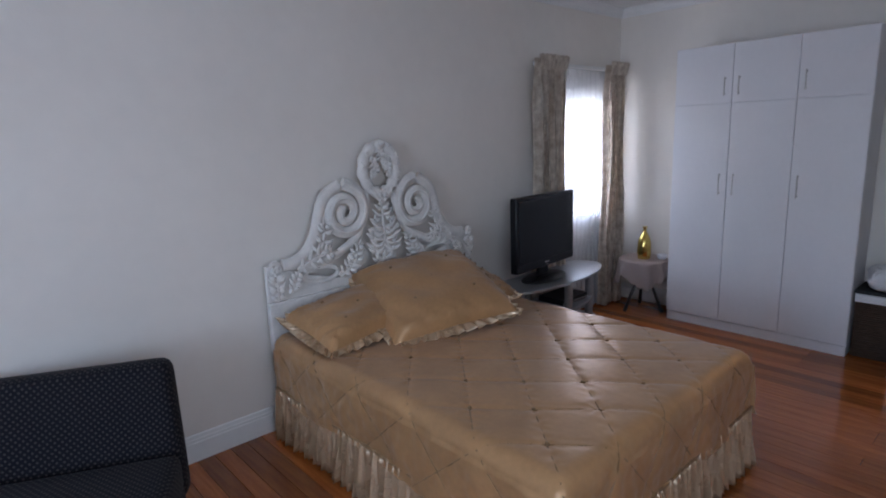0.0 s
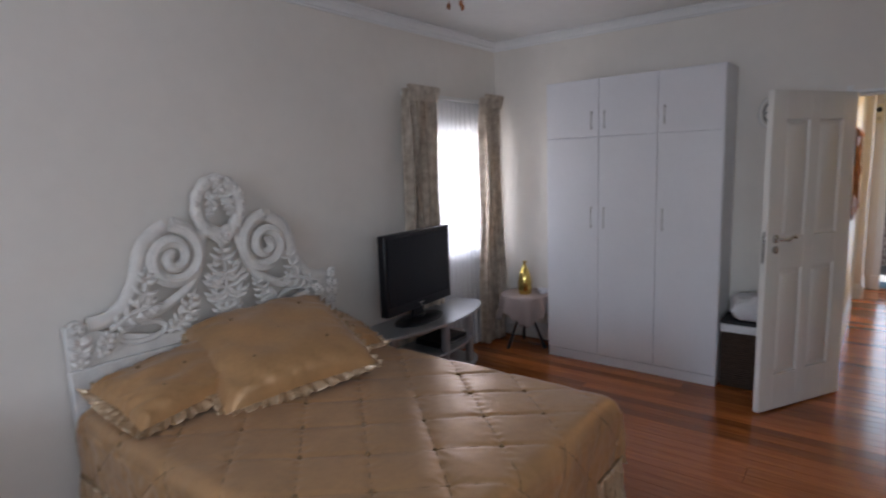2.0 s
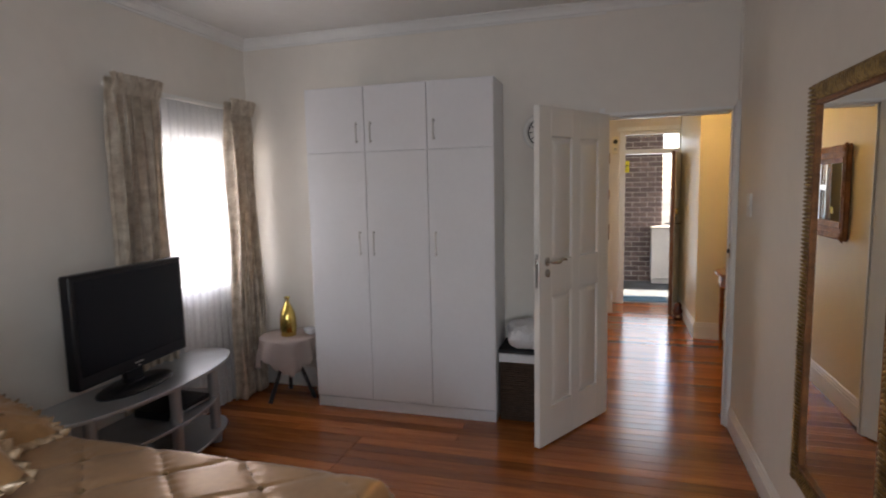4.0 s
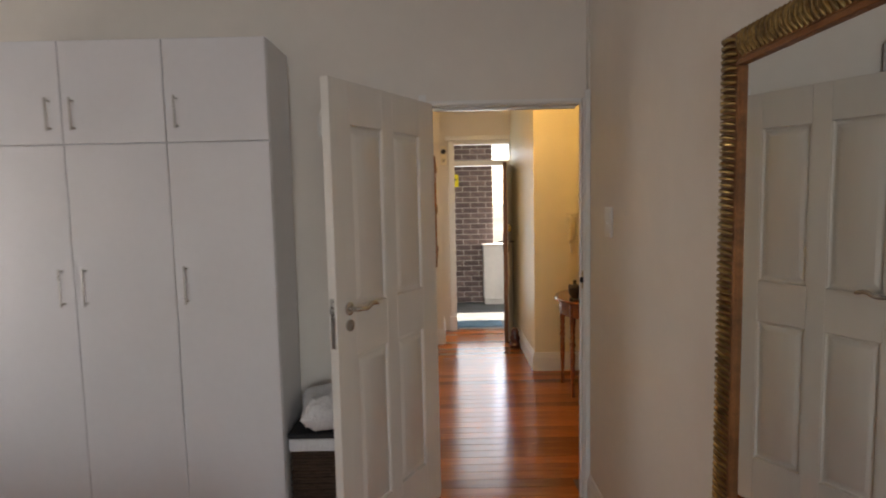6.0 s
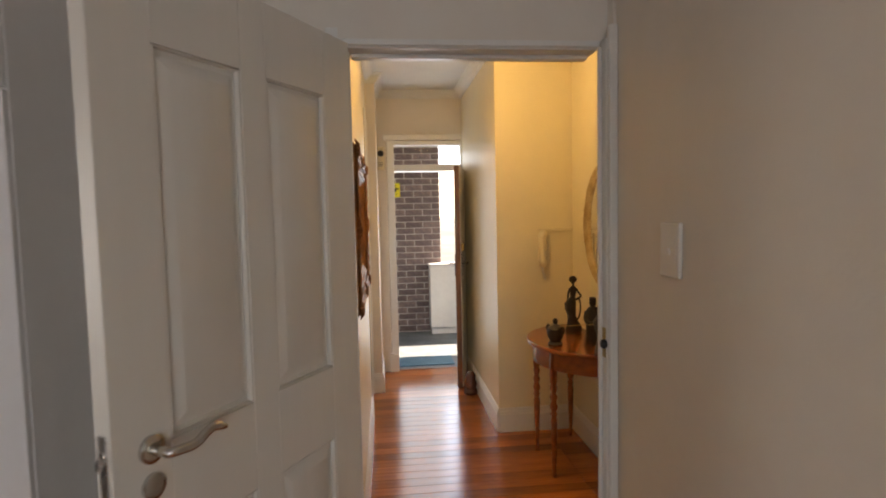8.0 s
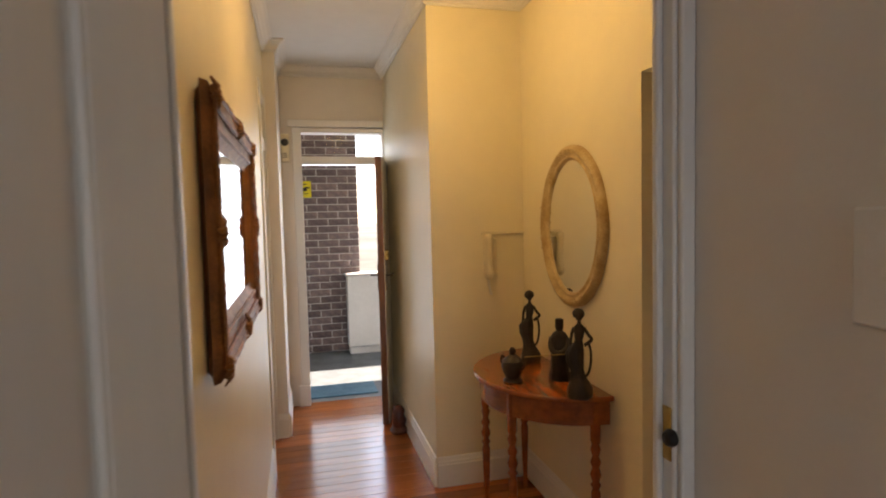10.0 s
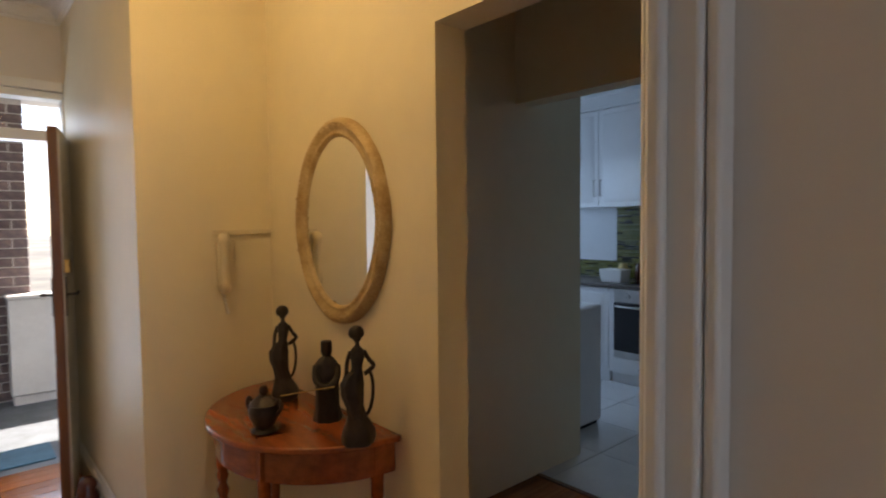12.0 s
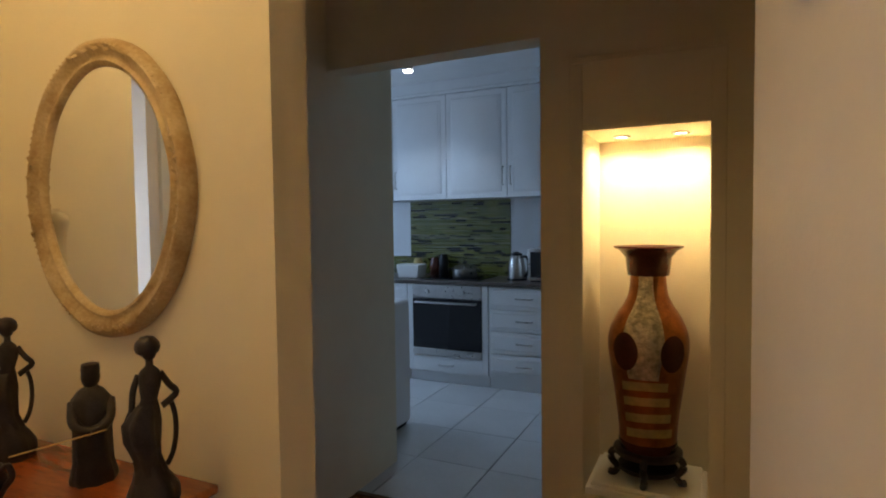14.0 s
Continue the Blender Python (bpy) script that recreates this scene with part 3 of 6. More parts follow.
part("line_bars", Shape().box(-0.006, -0.0045, -0.07, 0.07, -0.045, -0.04).box(-0.006, -0.0045, -0.06, 0.06, -0.06, -0.056), BLACKINK, sg)

# out-of-view panel added to keep the sun off the kitchen floor
setting("sun_screen_kitchen", Shape().box(9.72, 9.73, -3.95, -2.85, 1.0, 2.2), LINEN, "unseen white panel blocking the sun in the kitchen opening")
setting("bulkhead_kitchen", Shape().box(6.44, 8.95, -4.715, -4.35, 2.532, 2.619), CABWHITE, "white bulkhead over the wall cabinets")

# ---------------------------------------------------------------- bedroom things
# north window, sheer and curtains
wf = thing("window_bedroom", "white framed casement window in bright daylight", "window", (WX0, N + 0.11, WZ0))
ww, wh = WX1 - WX0, WZ1 - WZ0
part("frame", Shape().box(0, 0.05, 0, 0.06, 0, wh).box(ww - 0.05, ww, 0, 0.06, 0, wh).box(0.05, ww - 0.05, 0, 0.06, 0, 0.05).box(0.05, ww - 0.05, 0, 0.06, wh - 0.05, wh)
     .box(ww / 2 - 0.022, ww / 2 + 0.022, 0.005, 0.055, 0.05, wh - 0.05).box(0.05, ww - 0.05, 0.008, 0.05, 0.82, 0.85), TRIM, wf, bevel=0.004)
gp = part("pane", Shape().box(0.05, ww - 0.05, 0.03, 0.034, 0.05, wh - 0.05), GLASS, wf)
gp.visible_shadow = False
part("sill", Shape().box(-0.0, ww, -0.105, -0.001, 0.001, 0.02), TRIM, wf, bevel=0.004)


def pleated(x0, x1, top, bottom, folds, depth, gather=1.0, seed=0, flare=0.0):
    """Hanging cloth between x0 and x1 with uneven pleats, pinched at the heading."""
    r = random.Random(seed)
    ph = [r.uniform(-0.5, 0.5) for _ in range(folds + 2)]

    def fn(u, v):
        z = top + (bottom - top) * v
        pinch = 0.45 + 0.55 * min(1, v / 0.12) if v < 0.12 else 1
        k = int(u * folds)
        w = u * folds * 2 * math.pi + 0.6 * ph[k] * math.sin(math.pi * (u * folds - k)) + 0.5 * math.sin(v * 2.2 + k)
        y = depth * pinch * math.sin(w) * (0.8 + 0.35 * math.sin(7 * u + 2 * v))
        cx = 0.5 * (x0 + x1)
        spread = gather + (1 - gather) * min(1, v * 1.6) + flare * v * v
        return (cx + (u - 0.5) * (x1 - x0) * spread + 0.012 * math.sin(w * 2 + v * 3), y + 0.01 * math.sin(v * 9 + u * 12), z)
    return Shape().sheet(folds * 14, 34, fn)


sh = thing("sheer_curtain", "white sheer voile curtain glowing in front of window", "sheer curtain", (0, N - 0.06, 0))
part("cloth", pleated(4.34, 5.46, 2.19, 0.03, 16, 0.016, seed=4), SHEER, sh, smooth=True)
for x0, x1, fl, sd_ in ((4.18, 4.54, 0.06, 1), (5.20, 5.46, 0.30, 2)):
    cu = thing("curtain", "beige patterned jacquard curtain with pleated heading", "curtain", (0, N - 0.12, 0), group="window curtains")
    part("cloth", pleated(x0, x1, 2.24, 0.015, 6, 0.035, 0.98, sd_, fl), CURTAIN, cu, smooth=True, thick=0.003)
    hd = Shape()
    for i in range(7):
        px = x0 + (x1 - x0) * (i + 0.5) / 7
        hd.sweep([(px - 0.012, -0.035, 2.15), (px - 0.004, -0.05, 2.21), (px - 0.022, -0.055, 2.26)], [0.009, 0.014, 0.02], 8, 0.6)
        hd.sweep([(px + 0.012, -0.035, 2.15), (px + 0.01, -0.05, 2.21), (px + 0.026, -0.05, 2.255)], [0.009, 0.014, 0.018], 8, 0.6)
    part("heading", hd, CURTAIN, cu, smooth=True)
rl = thing("curtain_rail", "white curtain rail under the headings", "curtain rail", (0, N - 0.07, 2.19))
part("rail", Shape().box(4.22, 5.50, -0.012, 0.012, 0, 0.03).box(4.5, 4.52, 0.012, 0.069, 0.0, 0.02).box(5.44, 5.46, 0.012, 0.069, 0.0, 0.02), TRIM, rl, bevel=0.003)

# bed: base, gold satin spread with quilting, flounce
BX0, BX1, BY0, BY1, BZ = 1.86, 3.40, 1.31, 3.27, 0.60
bed = thing("bed", "double bed with quilted gold satin bedspread, made", "bed", (0, 0, 0))
part("base", Shape().box(BX0 + 0.04, BX1 - 0.04, BY0 + 0.04, BY1 - 0.01, 0.06, 0.50), SATINDARK, bed, bevel=0.03)
for fx in (BX0 + 0.1, BX1 - 0.1):
    for fy in (BY0 + 0.12, BY1 - 0.12):
        part("foot", Shape().lathe([(0.02, 0), (0.028, 0.06)], (fx, fy, 0.0), 12), BLACKPLASTIC, bed)
QS = 0.335       # diagonal of a quilting diamond along x; along y it is a little longer


def quilt(a, b):
    """Relief of the padding at the cloth coordinates a, b: high in the diamonds, tight along the seams."""
    p, q = (a / QS + b / (QS * 1.15)), (a / QS - b / (QS * 1.15))
    sp, sq = abs(math.sin(math.pi * p)), abs(math.sin(math.pi * q))
    dp, dq = p - round(p), q - round(q)
    d, w = math.hypot(dp, dq), math.atan2(dq, dp)
    tuft = -0.005 * math.exp(-(d / 0.09) ** 2) + 0.0024 * math.sin(7 * w + 3 * round(p) + round(q)) * math.exp(-d / 0.16)
    pull = 0.0014 * math.sin(26 * dp * (1 + 0.3 * math.sin(4 * q)) + 2 * q) * math.exp(-(min(abs(dp), abs(dq)) / 0.12) ** 2)
    return tuft + pull + 0.0085 * (min(sp, sq) ** 0.24) + 0.004 * noise.noise((a * 4, b * 4, 0.3)) + 0.006 * noise.noise((a * 1.6, b * 1.6, 2.0))


def spread_point(u, v):
    """The bedspread: cloth coordinates run over the top and down the two sides and the foot."""
    drop, r = 0.34, 0.07
    a = (BX1 - BX0 + 2 * drop) * u - drop
    b = (BY1 - BY0 + drop) * v - drop
    wx, wy = BX1 - BX0, BY1 - BY0

    def bend(s):
        if s >= r:
            return s, 0.0
        w = min((r - s) / r, math.pi / 2)
        if (r - s) / r > math.pi / 2:
            extra = (r - s) - r * math.pi / 2
            return -0.006 - 0.03 * extra, r + extra
        return r - r * math.sin(w), r * (1 - math.cos(w))
    if a < wx / 2:
        x, dx = bend(a)
    else:
        x, dx = bend(wx - a)
        x = wx - x
    y, dy = bend(b)
    z = BZ - max(dx, dy) - 0.25 * min(dx, dy) * (1 if max(dx, dy) < r else 0)
    lift = quilt(a, b)
    side = max(dx, dy) / (max(dx, dy) + 0.05)
    nx = -1 if a < wx / 2 else 1
    fold = side * (0.012 * math.sin(a * 9 + b * 7) * (max(dx, dy) / 0.3) + 0.010 * noise.noise((a * 9, b * 9, 5.0)) + 0.006 * noise.noise((a * 22, b * 22, 1.0)))
    X, Y = BX0 + x, BY0 + y
    if dx >= dy:
        X += nx * (lift * side + fold)
    if dy >= dx:
        Y -= lift * side + fold
    return (X, Y, max(z, 0.27) + lift * (1 - side))


part("bedspread", Shape().sheet(250, 260, spread_point), SATIN, bed, smooth=True, thick=0.004)


def on_spread(a, b):
    return spread_point((a + 0.34) / (BX1 - BX0 + 0.68), (b + 0.34) / (BY1 - BY0 + 0.34))


# stitched seams: thin cords along both diagonals of the quilting
seam = Shape()
for way in (1, -1):
    for k in range(-8, 16):
        run = []
        for i in range(-11, int((BX1 - BX0 + 0.33) / 0.03) + 1):
            a = 0.03 * i
            b = (k - a / QS) * way * QS * 1.15
            if -0.31 < b < BY1 - BY0 - 0.02 and not (b < -0.02 and (a < -0.02 or a > BX1 - BX0 + 0.02)):
                run.append(on_spread(a, b))
            elif len(run) > 2:
                break
            else:
                run = []
        if len(run) > 2:
            seam.sweep(run, 0.0042, 5, 1.0, (0.3, 0.2, 1))
tagged(part("seam", seam, SATINDARK, bed, smooth=True), kind="stuff")
hem = [(BX0 - 0.014, BY1 - 0.01, 0.305), (BX0 - 0.014, BY0 - 0.014, 0.305), (BX1 + 0.014, BY0 - 0.014, 0.305), (BX1 + 0.014, BY1 - 0.01, 0.305)]
part("piping", Shape().sweep(hem, 0.008, 8, 1.0, (0, 0, 1)), SATINDARK, bed, smooth=True)
bt = Shape()
for i in range(-2, 9):
    for j in range(-2, 17):
        a, b = QS * i / 1.0 + (QS / 2 if j % 2 else 0), j * QS * 1.15 / 2
        if 0.06 < a < BX1 - BX0 - 0.06 and 0.06 < b < BY1 - BY0 - 0.05:
            bt.lathe([(0.0, 0.007), (0.006, 0.006), (0.009, 0.002), (0.009, -0.003)][::-1], (BX0 + a, BY0 + b, BZ + 0.003), 8)
tagged(part("button", bt, SATINDARK, bed, smooth=True), kind="stuff")


def flounce(path, seed):
    """A gathered flounce that hangs along a run of (x, y) from 0.30 m to the floor."""
    r = random.Random(seed)
    segs = []
    for (ax, ay), (bx, by) in zip(path, path[1:]):
        segs.append((Vector((ax, ay)), Vector((bx, by)), (Vector((bx, by)) - Vector((ax, ay))).length))
    total = sum(s[2] for s in segs)
    n = int(total / 0.0048)
    offs = [r.uniform(0, 6.28) for _ in range(8)]

    def fn(u, v):
        d = u * total
        for a, b, ln in segs:
            if d <= ln + 1e-6:
                break
            d -= ln
        t = (b - a).normalized()
        nrm = Vector((t.y, -t.x))
        p = a + t * d
        s = u * total
        w = 2 * math.pi * s / 0.047
        amp = 0.008 + 0.016 * v
        o = amp * (math.sin(w + 1.2 * math.sin(s * 9 + offs[0])) + 0.6 * math.sin(2.3 * w + offs[1] + v * 1.5) + 0.35 * math.sin(3.7 * w + offs[3] - v * 3)) + 0.012 * v + 0.006
        return (p.x + nrm.x * o, p.y + nrm.y * o, 0.31 + 0.006 * math.sin(w * 0.5) - v * (0.285 + 0.012 * math.sin(s * 5 + offs[2])))
    return Shape().sheet(n, 9, fn)


part("flounce", flounce([(BX0 - 0.006, BY1), (BX0 - 0.006, BY0 - 0.006), (BX1 + 0.006, BY0 - 0.006), (BX1 + 0.006, BY1)], 3), FRILL, bed, smooth=True, thick=0.002)

# carved headboard against the wall
HX, HY = 2.655, N - 0.075
hb = thing("headboard", "white painted carved headboard with scrolls and acanthus leaves", "headboard", (HX, HY, 0))
low = [(-0.795, 0.50), (0.795, 0.50), (0.795, 0.79), (-0.795, 0.79)]
part("rail", Shape().prism(low, -0.012, 0.03), CARVED, hb, bevel=0.008)
back = [(-0.795, 0.792), (0.795, 0.792), (0.795, 1.0), (0.69, 1.0), (0.66, 0.96), (0.60, 0.93), (0.36, 0.86), (0.12, 0.84), (0, 0.86), (-0.12, 0.84), (-0.36, 0.86),
        (-0.60, 0.93), (-0.66, 0.96), (-0.69, 1.0), (-0.795, 1.0)]
part("panel", Shape().prism(back, -0.010, 0.022), CARVED, hb, bevel=0.006)
ring, sc, leaf = Shape(), Shape(), Shape()
# crest: oval wreath with leafy edge
wreath = [(0.125 * math.sin(2 * math.pi * i / 44), -0.02, 1.485 + 0.145 * math.cos(2 * math.pi * i / 44)) for i in range(44)]
ring.sweep(wreath, [0.036 + 0.005 * math.cos(2 * math.pi * i * 11 / 44) for i in range(44)], 10, 0.8, closed=True)
for i in range(20):
    w = 2 * math.pi * (i + 0.5) / 20
    p0 = Vector((0.125 * math.sin(w), -0.035, 1.485 + 0.145 * math.cos(w)))
    d = Vector((math.cos(w), 0, -math.sin(w))) * (1 if w > math.pi else -1)
    out_ = Vector((math.sin(w), 0, math.cos(w)))
    ring.sweep([p0 - d * 0.02, p0 + out_ * 0.012 - Vector((0, 0.012, 0)), p0 + d * 0.03 + out_ * 0.03], [0.008, 0.013, 0.003], 6, 0.7)


def acanthus(root, tip, curl, width, lobes=5):
    """A carved leaf from root to tip: a rib with lobes that fan off on both sides."""
    r0, t0 = Vector((root[0], -0.018, root[1])), Vector((tip[0], -0.022, tip[1]))
    ax = t0 - r0
    side = Vector((ax.z, 0, -ax.x)).normalized()
    rib = [r0 + ax * s + side * (curl * math.sin(math.pi * s)) - Vector((0, 0.018 * math.sin(math.pi * s), 0)) for s in [k / 10 for k in range(11)]]
    leaf.sweep(rib, [0.014 * (1 - 0.75 * k / 10) + 0.003 for k in range(11)], 7, 0.9)
    for k in range(1, lobes + 1):
        s = k / (lobes + 0.6)
        p = rib[int(s * 10)]
        for sg_ in (-1, 1):
            ln = 1.15 * width * math.sin(math.pi * (0.15 + 0.75 * s))
            q = p + side * (sg_ * ln) + ax.normalized() * (0.55 * ln)
            m_ = p + side * (sg_ * ln * 0.6) + ax.normalized() * (0.12 * ln) - Vector((0, 0.012, 0))
            leaf.sweep(smoothed([p, m_, q], 4), [0.006] + [0.010, 0.012, 0.0125, 0.012, 0.011, 0.009, 0.006] + [0.003], 6, 0.6)


def spiral(cx, cz, r0, r1, a0, turns, sign, rad0, rad1, n=46):
    pts = []
    for i in range(n + 1):
        s = i / n
        a = radians(a0) + sign * turns * 2 * math.pi * s
        r = r0 + (r1 - r0) * s ** 0.8
        pts.append((cx + r * math.cos(a), -0.018 - 0.012 * s, cz + r * math.sin(a)))
    sc.sweep(pts, [rad0 + (rad1 - rad0) * i / n for i in range(n + 1)], 9, 0.5)
    sc.sweep([(x_, y_ - rad0 * 0.55, z_) for x_, y_, z_ in pts[:-6]], [0.3 * (rad0 + (rad1 - rad0) * i / n) for i in range(n - 5)], 6, 0.8)


for sg_ in (-1, 1):
    spiral(sg_ * 0.275, 1.245, 0.172, 0.02, 90, 2.0, 1 if sg_ > 0 else -1, 0.040, 0.024)
    # sweeping outer edge from the shoulder down to the corner post
    edge = smoothed([(sg_ * 0.30, -0.015, 1.415), (sg_ * 0.40, -0.015, 1.35), (sg_ * 0.445, -0.015, 1.26), (sg_ * 0.475, -0.015, 1.15), (sg_ * 0.54, -0.015, 1.05), (sg_ * 0.62, -0.015, 1.00), (sg_ * 0.70, -0.015, 0.995)], 5)
    sc.sweep(edge, [0.037] * len(edge), 9, 0.5)
    inner = smoothed([(sg_ * 0.10, -0.015, 1.36), (sg_ * 0.12, -0.015, 1.25), (sg_ * 0.18, -0.015, 1.10), (sg_ * 0.30, -0.015, 1.02), (sg_ * 0.42, -0.015, 0.98), (sg_ * 0.56, -0.015, 0.965)], 5)
    sc.sweep(inner, [0.027] * len(inner), 8, 0.55)
    # pierced oval at the foot of the scroll
    ov = [(sg_ * (0.46 + 0.115 * math.cos(2 * math.pi * i / 28)), -0.014, 0.90 + 0.045 * math.sin(2 * math.pi * i / 28) + sg_ * 0) for i in range(28)]
    sc.sweep(ov, 0.014, 7, 0.8, closed=True)
    acanthus((sg_ * 0.52, 0.96), (sg_ * 0.42, 1.24), -sg_ * 0.03, 0.055)
    acanthus((sg_ * 0.60, 0.95), (sg_ * 0.34, 1.02), sg_ * 0.03, 0.06)
    acanthus((sg_ * 0.22, 0.86), (sg_ * 0.17, 1.06), sg_ * 0.03, 0.05, 4)
    acanthus((sg_ * 0.34, 0.87), (sg_ * 0.24, 1.00), -sg_ * 0.03, 0.05, 4)
    acanthus((sg_ * 0.745, 0.80), (sg_ * 0.75, 0.99), 0.0, 0.045, 6)
    acanthus((sg_ * 0.66, 0.83), (sg_ * 0.60, 0.95), sg_ * 0.01, 0.035, 4)
    curlp = [(sg_ * (0.755 + 0.02 * math.cos(a)), -0.03, 1.0 + 0.02 * math.sin(a)) for a in [k * 0.7 for k in range(9)]]
    sc.sweep(curlp, 0.012, 7, 1.0)
    ring.sweep(smoothed([(sg_ * 0.02, -0.03, 1.30), (sg_ * 0.06, -0.04, 1.34), (sg_ * 0.10, -0.03, 1.40)], 4), 0.016, 7, 0.9)
    acanthus((sg_ * 0.03, 1.54), (sg_ * 0.07, 1.44), sg_ * 0.01, 0.022, 3)
acanthus((0, 0.88), (0, 1.28), 0.0, 0.10, 8)
for sg_ in (-1, 1):
    acanthus((sg_ * 0.03, 0.88), (sg_ * 0.05, 1.20), sg_ * 0.03, 0.06, 6)
    acanthus((sg_ * 0.06, 1.58), (sg_ * 0.075, 1.42), sg_ * 0.02, 0.03, 4)
acanthus((0, 1.27), (0, 1.37), 0.0, 0.03, 3)
acanthus((0, 1.62), (0, 1.53), 0.0, 0.03, 3)
leaf.sweep([(0, -0.02, 1.60), (0, -0.045, 1.635), (0, -0.03, 1.66)], [0.022, 0.03, 0.008], 8, 0.8)
part("crest_wreath", ring, CARVED, hb, smooth=True)
part("scroll", sc, CARVED, hb, smooth=True)
part("acanthus_leaf", leaf, CARVED, hb, smooth=True)
for lx in (-0.66, 0.66):
    part("leg", Shape().box(lx - 0.04, lx + 0.04, 0.0, 0.03, 0.0, 0.50), CARVED, hb, bevel=0.004)


def pillow_shape(w, d, h, seed, pinch=0.12):
    r = random.Random(seed)
    o = r.uniform(0, 50)
    s = Shape()
    for sgn in (1, -1):
        def fn(u, v):
            a, b = 2 * u - 1, 2 * v - 1
            e = max(0.0, (1 - a ** 4) * (1 - b ** 4)) ** 0.5
            edge = 1 - pinch * (1 - abs(a * b) ** 1.5) * (abs(a) ** 6 + abs(b) ** 6) * 0.5
            wr = 0.014 * noise.noise((a * 2.5 + o, b * 2.5, 0)) + 0.016 * (1 - e) * e * 2 * math.sin(24 * (a + b) + 6 * noise.noise((a * 3, b * 3, o)))
            return (a * w / 2 * edge, b * d / 2 * edge, sgn * (h / 2 * e + (wr if e > 0.05 else 0)))
        s.sheet(34, 34, fn)
    return s


def ruffle(w, d, out_, seed):
    """A frill round a pillow's seam."""
    per, s = 220, Shape()

    def fn(u, v):
        t = u * 4
        k, f = int(t) % 4, t - int(t)
        c = [(-1, -1), (1, -1), (1, 1), (-1, 1)]
        a, b = c[k], c[(k + 1) % 4]
        x_, y_ = a[0] + (b[0] - a[0]) * f, a[1] + (b[1] - a[1]) * f
        rad = Vector((x_, y_)).normalized()
        wob = math.sin(u * per * 1.3 + seed) + 0.5 * math.sin(u * per * 2.1)
        return (x_ * w / 2 * 0.93 + rad.x * out_ * v * (1 + 0.15 * wob), y_ * d / 2 * 0.93 + rad.y * out_ * v * (1 + 0.15 * wob), 0.015 * v * wob - 0.012 * v)
    return s.sheet(440, 4, fn)


for (px, py, pz, rx, ry, rz, w, d, h, lab, sd_) in (
        (2.24, 2.99, 0.70, 12, -4, 4, 0.68, 0.44, 0.19, "frilled gold satin pillow lying on the bed", 1),
        (3.06, 3.0, 0.685, 12, 4, -6, 0.64, 0.44, 0.19, "frilled gold satin pillow at the headboard", 2),
        (2.69, 2.87, 0.755, 18, -4, -16, 0.78, 0.74, 0.25, "large square gold satin cushion leaning on pillows", 3)):
    pl = new("pillow" if d < 0.5 else "cushion")
    pl.matrix_world = pose(px, py, pz, rx, ry, rz)
    tagged(pl, lab, "pillow" if d < 0.5 else "cushion", "pillows on the bed")
    part("body", pillow_shape(w, d, h, sd_), SATIN, pl, smooth=True)
    part("frill", ruffle(w, d, 0.062, sd_), FRILL, pl, smooth=True, thick=0.002)
    bn = Shape()
    for i in (-1, 0, 1):
        for j in (-1, 0, 1):
            if (i + j) % 2 == 0:
                bn.lathe([(0.009, -0.004), (0.009, 0.003), (0.004, 0.006)], (i * w * 0.24, j * d * 0.24, h * 0.485), 8)
    tagged(part("button", bn, SATINDARK, pl, smooth=True), kind="stuff")

# armchair in the corner beside the bed
ch = thing("armchair", "dark armless chair upholstered in dotted fabric", "chair", (0.67, 2.70, 0), -26)


def padded(x0, x1, y0, y1, z0, z1, r=0.05):
    """A softly rounded upholstery block."""
    bm = bmesh.new()
    bmesh.ops.create_cube(bm, size=1.0)
    for v in bm.verts:
        v.co = Vector((x0 + (v.co.x + 0.5) * (x1 - x0), y0 + (v.co.y + 0.5) * (y1 - y0), z0 + (v.co.z + 0.5) * (z1 - z0)))
    bmesh.ops.bevel(bm, geom=bm.edges[:], offset=r, segments=4, affect="EDGES", profile=0.6)
    s = Shape().add([tuple(v.co) for v in bm.verts], [tuple(v.index for v in f.verts) for f in bm.faces])
    bm.free()
    return s


def tapered(s, z0, z1, k):
    """Draw a shape in towards its top."""
    s.v = [(x_ * (1 + (k - 1) * (z_ - z0) / (z1 - z0)), y_, z_) for x_, y_, z_ in s.v]
    return s


def box_mapped(ob):
    """Lay the cloth's weave on the faces, in metres."""
    uv = ob.data.uv_layers.new(name="cloth")
    for poly in ob.data.polygons:
        nx, ny, nz = (abs(c) for c in poly.normal)
        for k in poly.loop_indices:
            c = ob.data.vertices[ob.data.loops[k].vertex_index].co
            uv.data[k].uv = (c.y, c.z) if nx > ny and nx > nz else ((c.x, c.z) if ny > nz else (c.x, c.y))
    return ob


box_mapped(part("backrest", tapered(padded(-0.43, 0.43, 0.25, 0.40, 0.22, 0.84, 0.068), 0.22, 0.84, 0.93).moved(pose(0, 0, 0, -11, 0, 0)), DOTS, ch, smooth=True))
box_mapped(part("seat", padded(-0.43, 0.43, -0.42, 0.27, 0.24, 0.42, 0.05), DOTS, ch, smooth=True))
box_mapped(part("base", padded(-0.42, 0.42, -0.40, 0.30, 0.07, 0.245, 0.02), DOTS, ch, smooth=True))
for lx in (-0.36, 0.36):
    for ly in (-0.34, 0.26):
        part("leg", Shape().lathe([(0.018, 0), (0.026, 0.09)], (lx, ly, 0), 10), EBONY, ch)

# television on its oval glass stand
ts = thing("tv_stand", "silver oval television stand with glass shelves", "tv stand", (4.12, 3.10, 0))


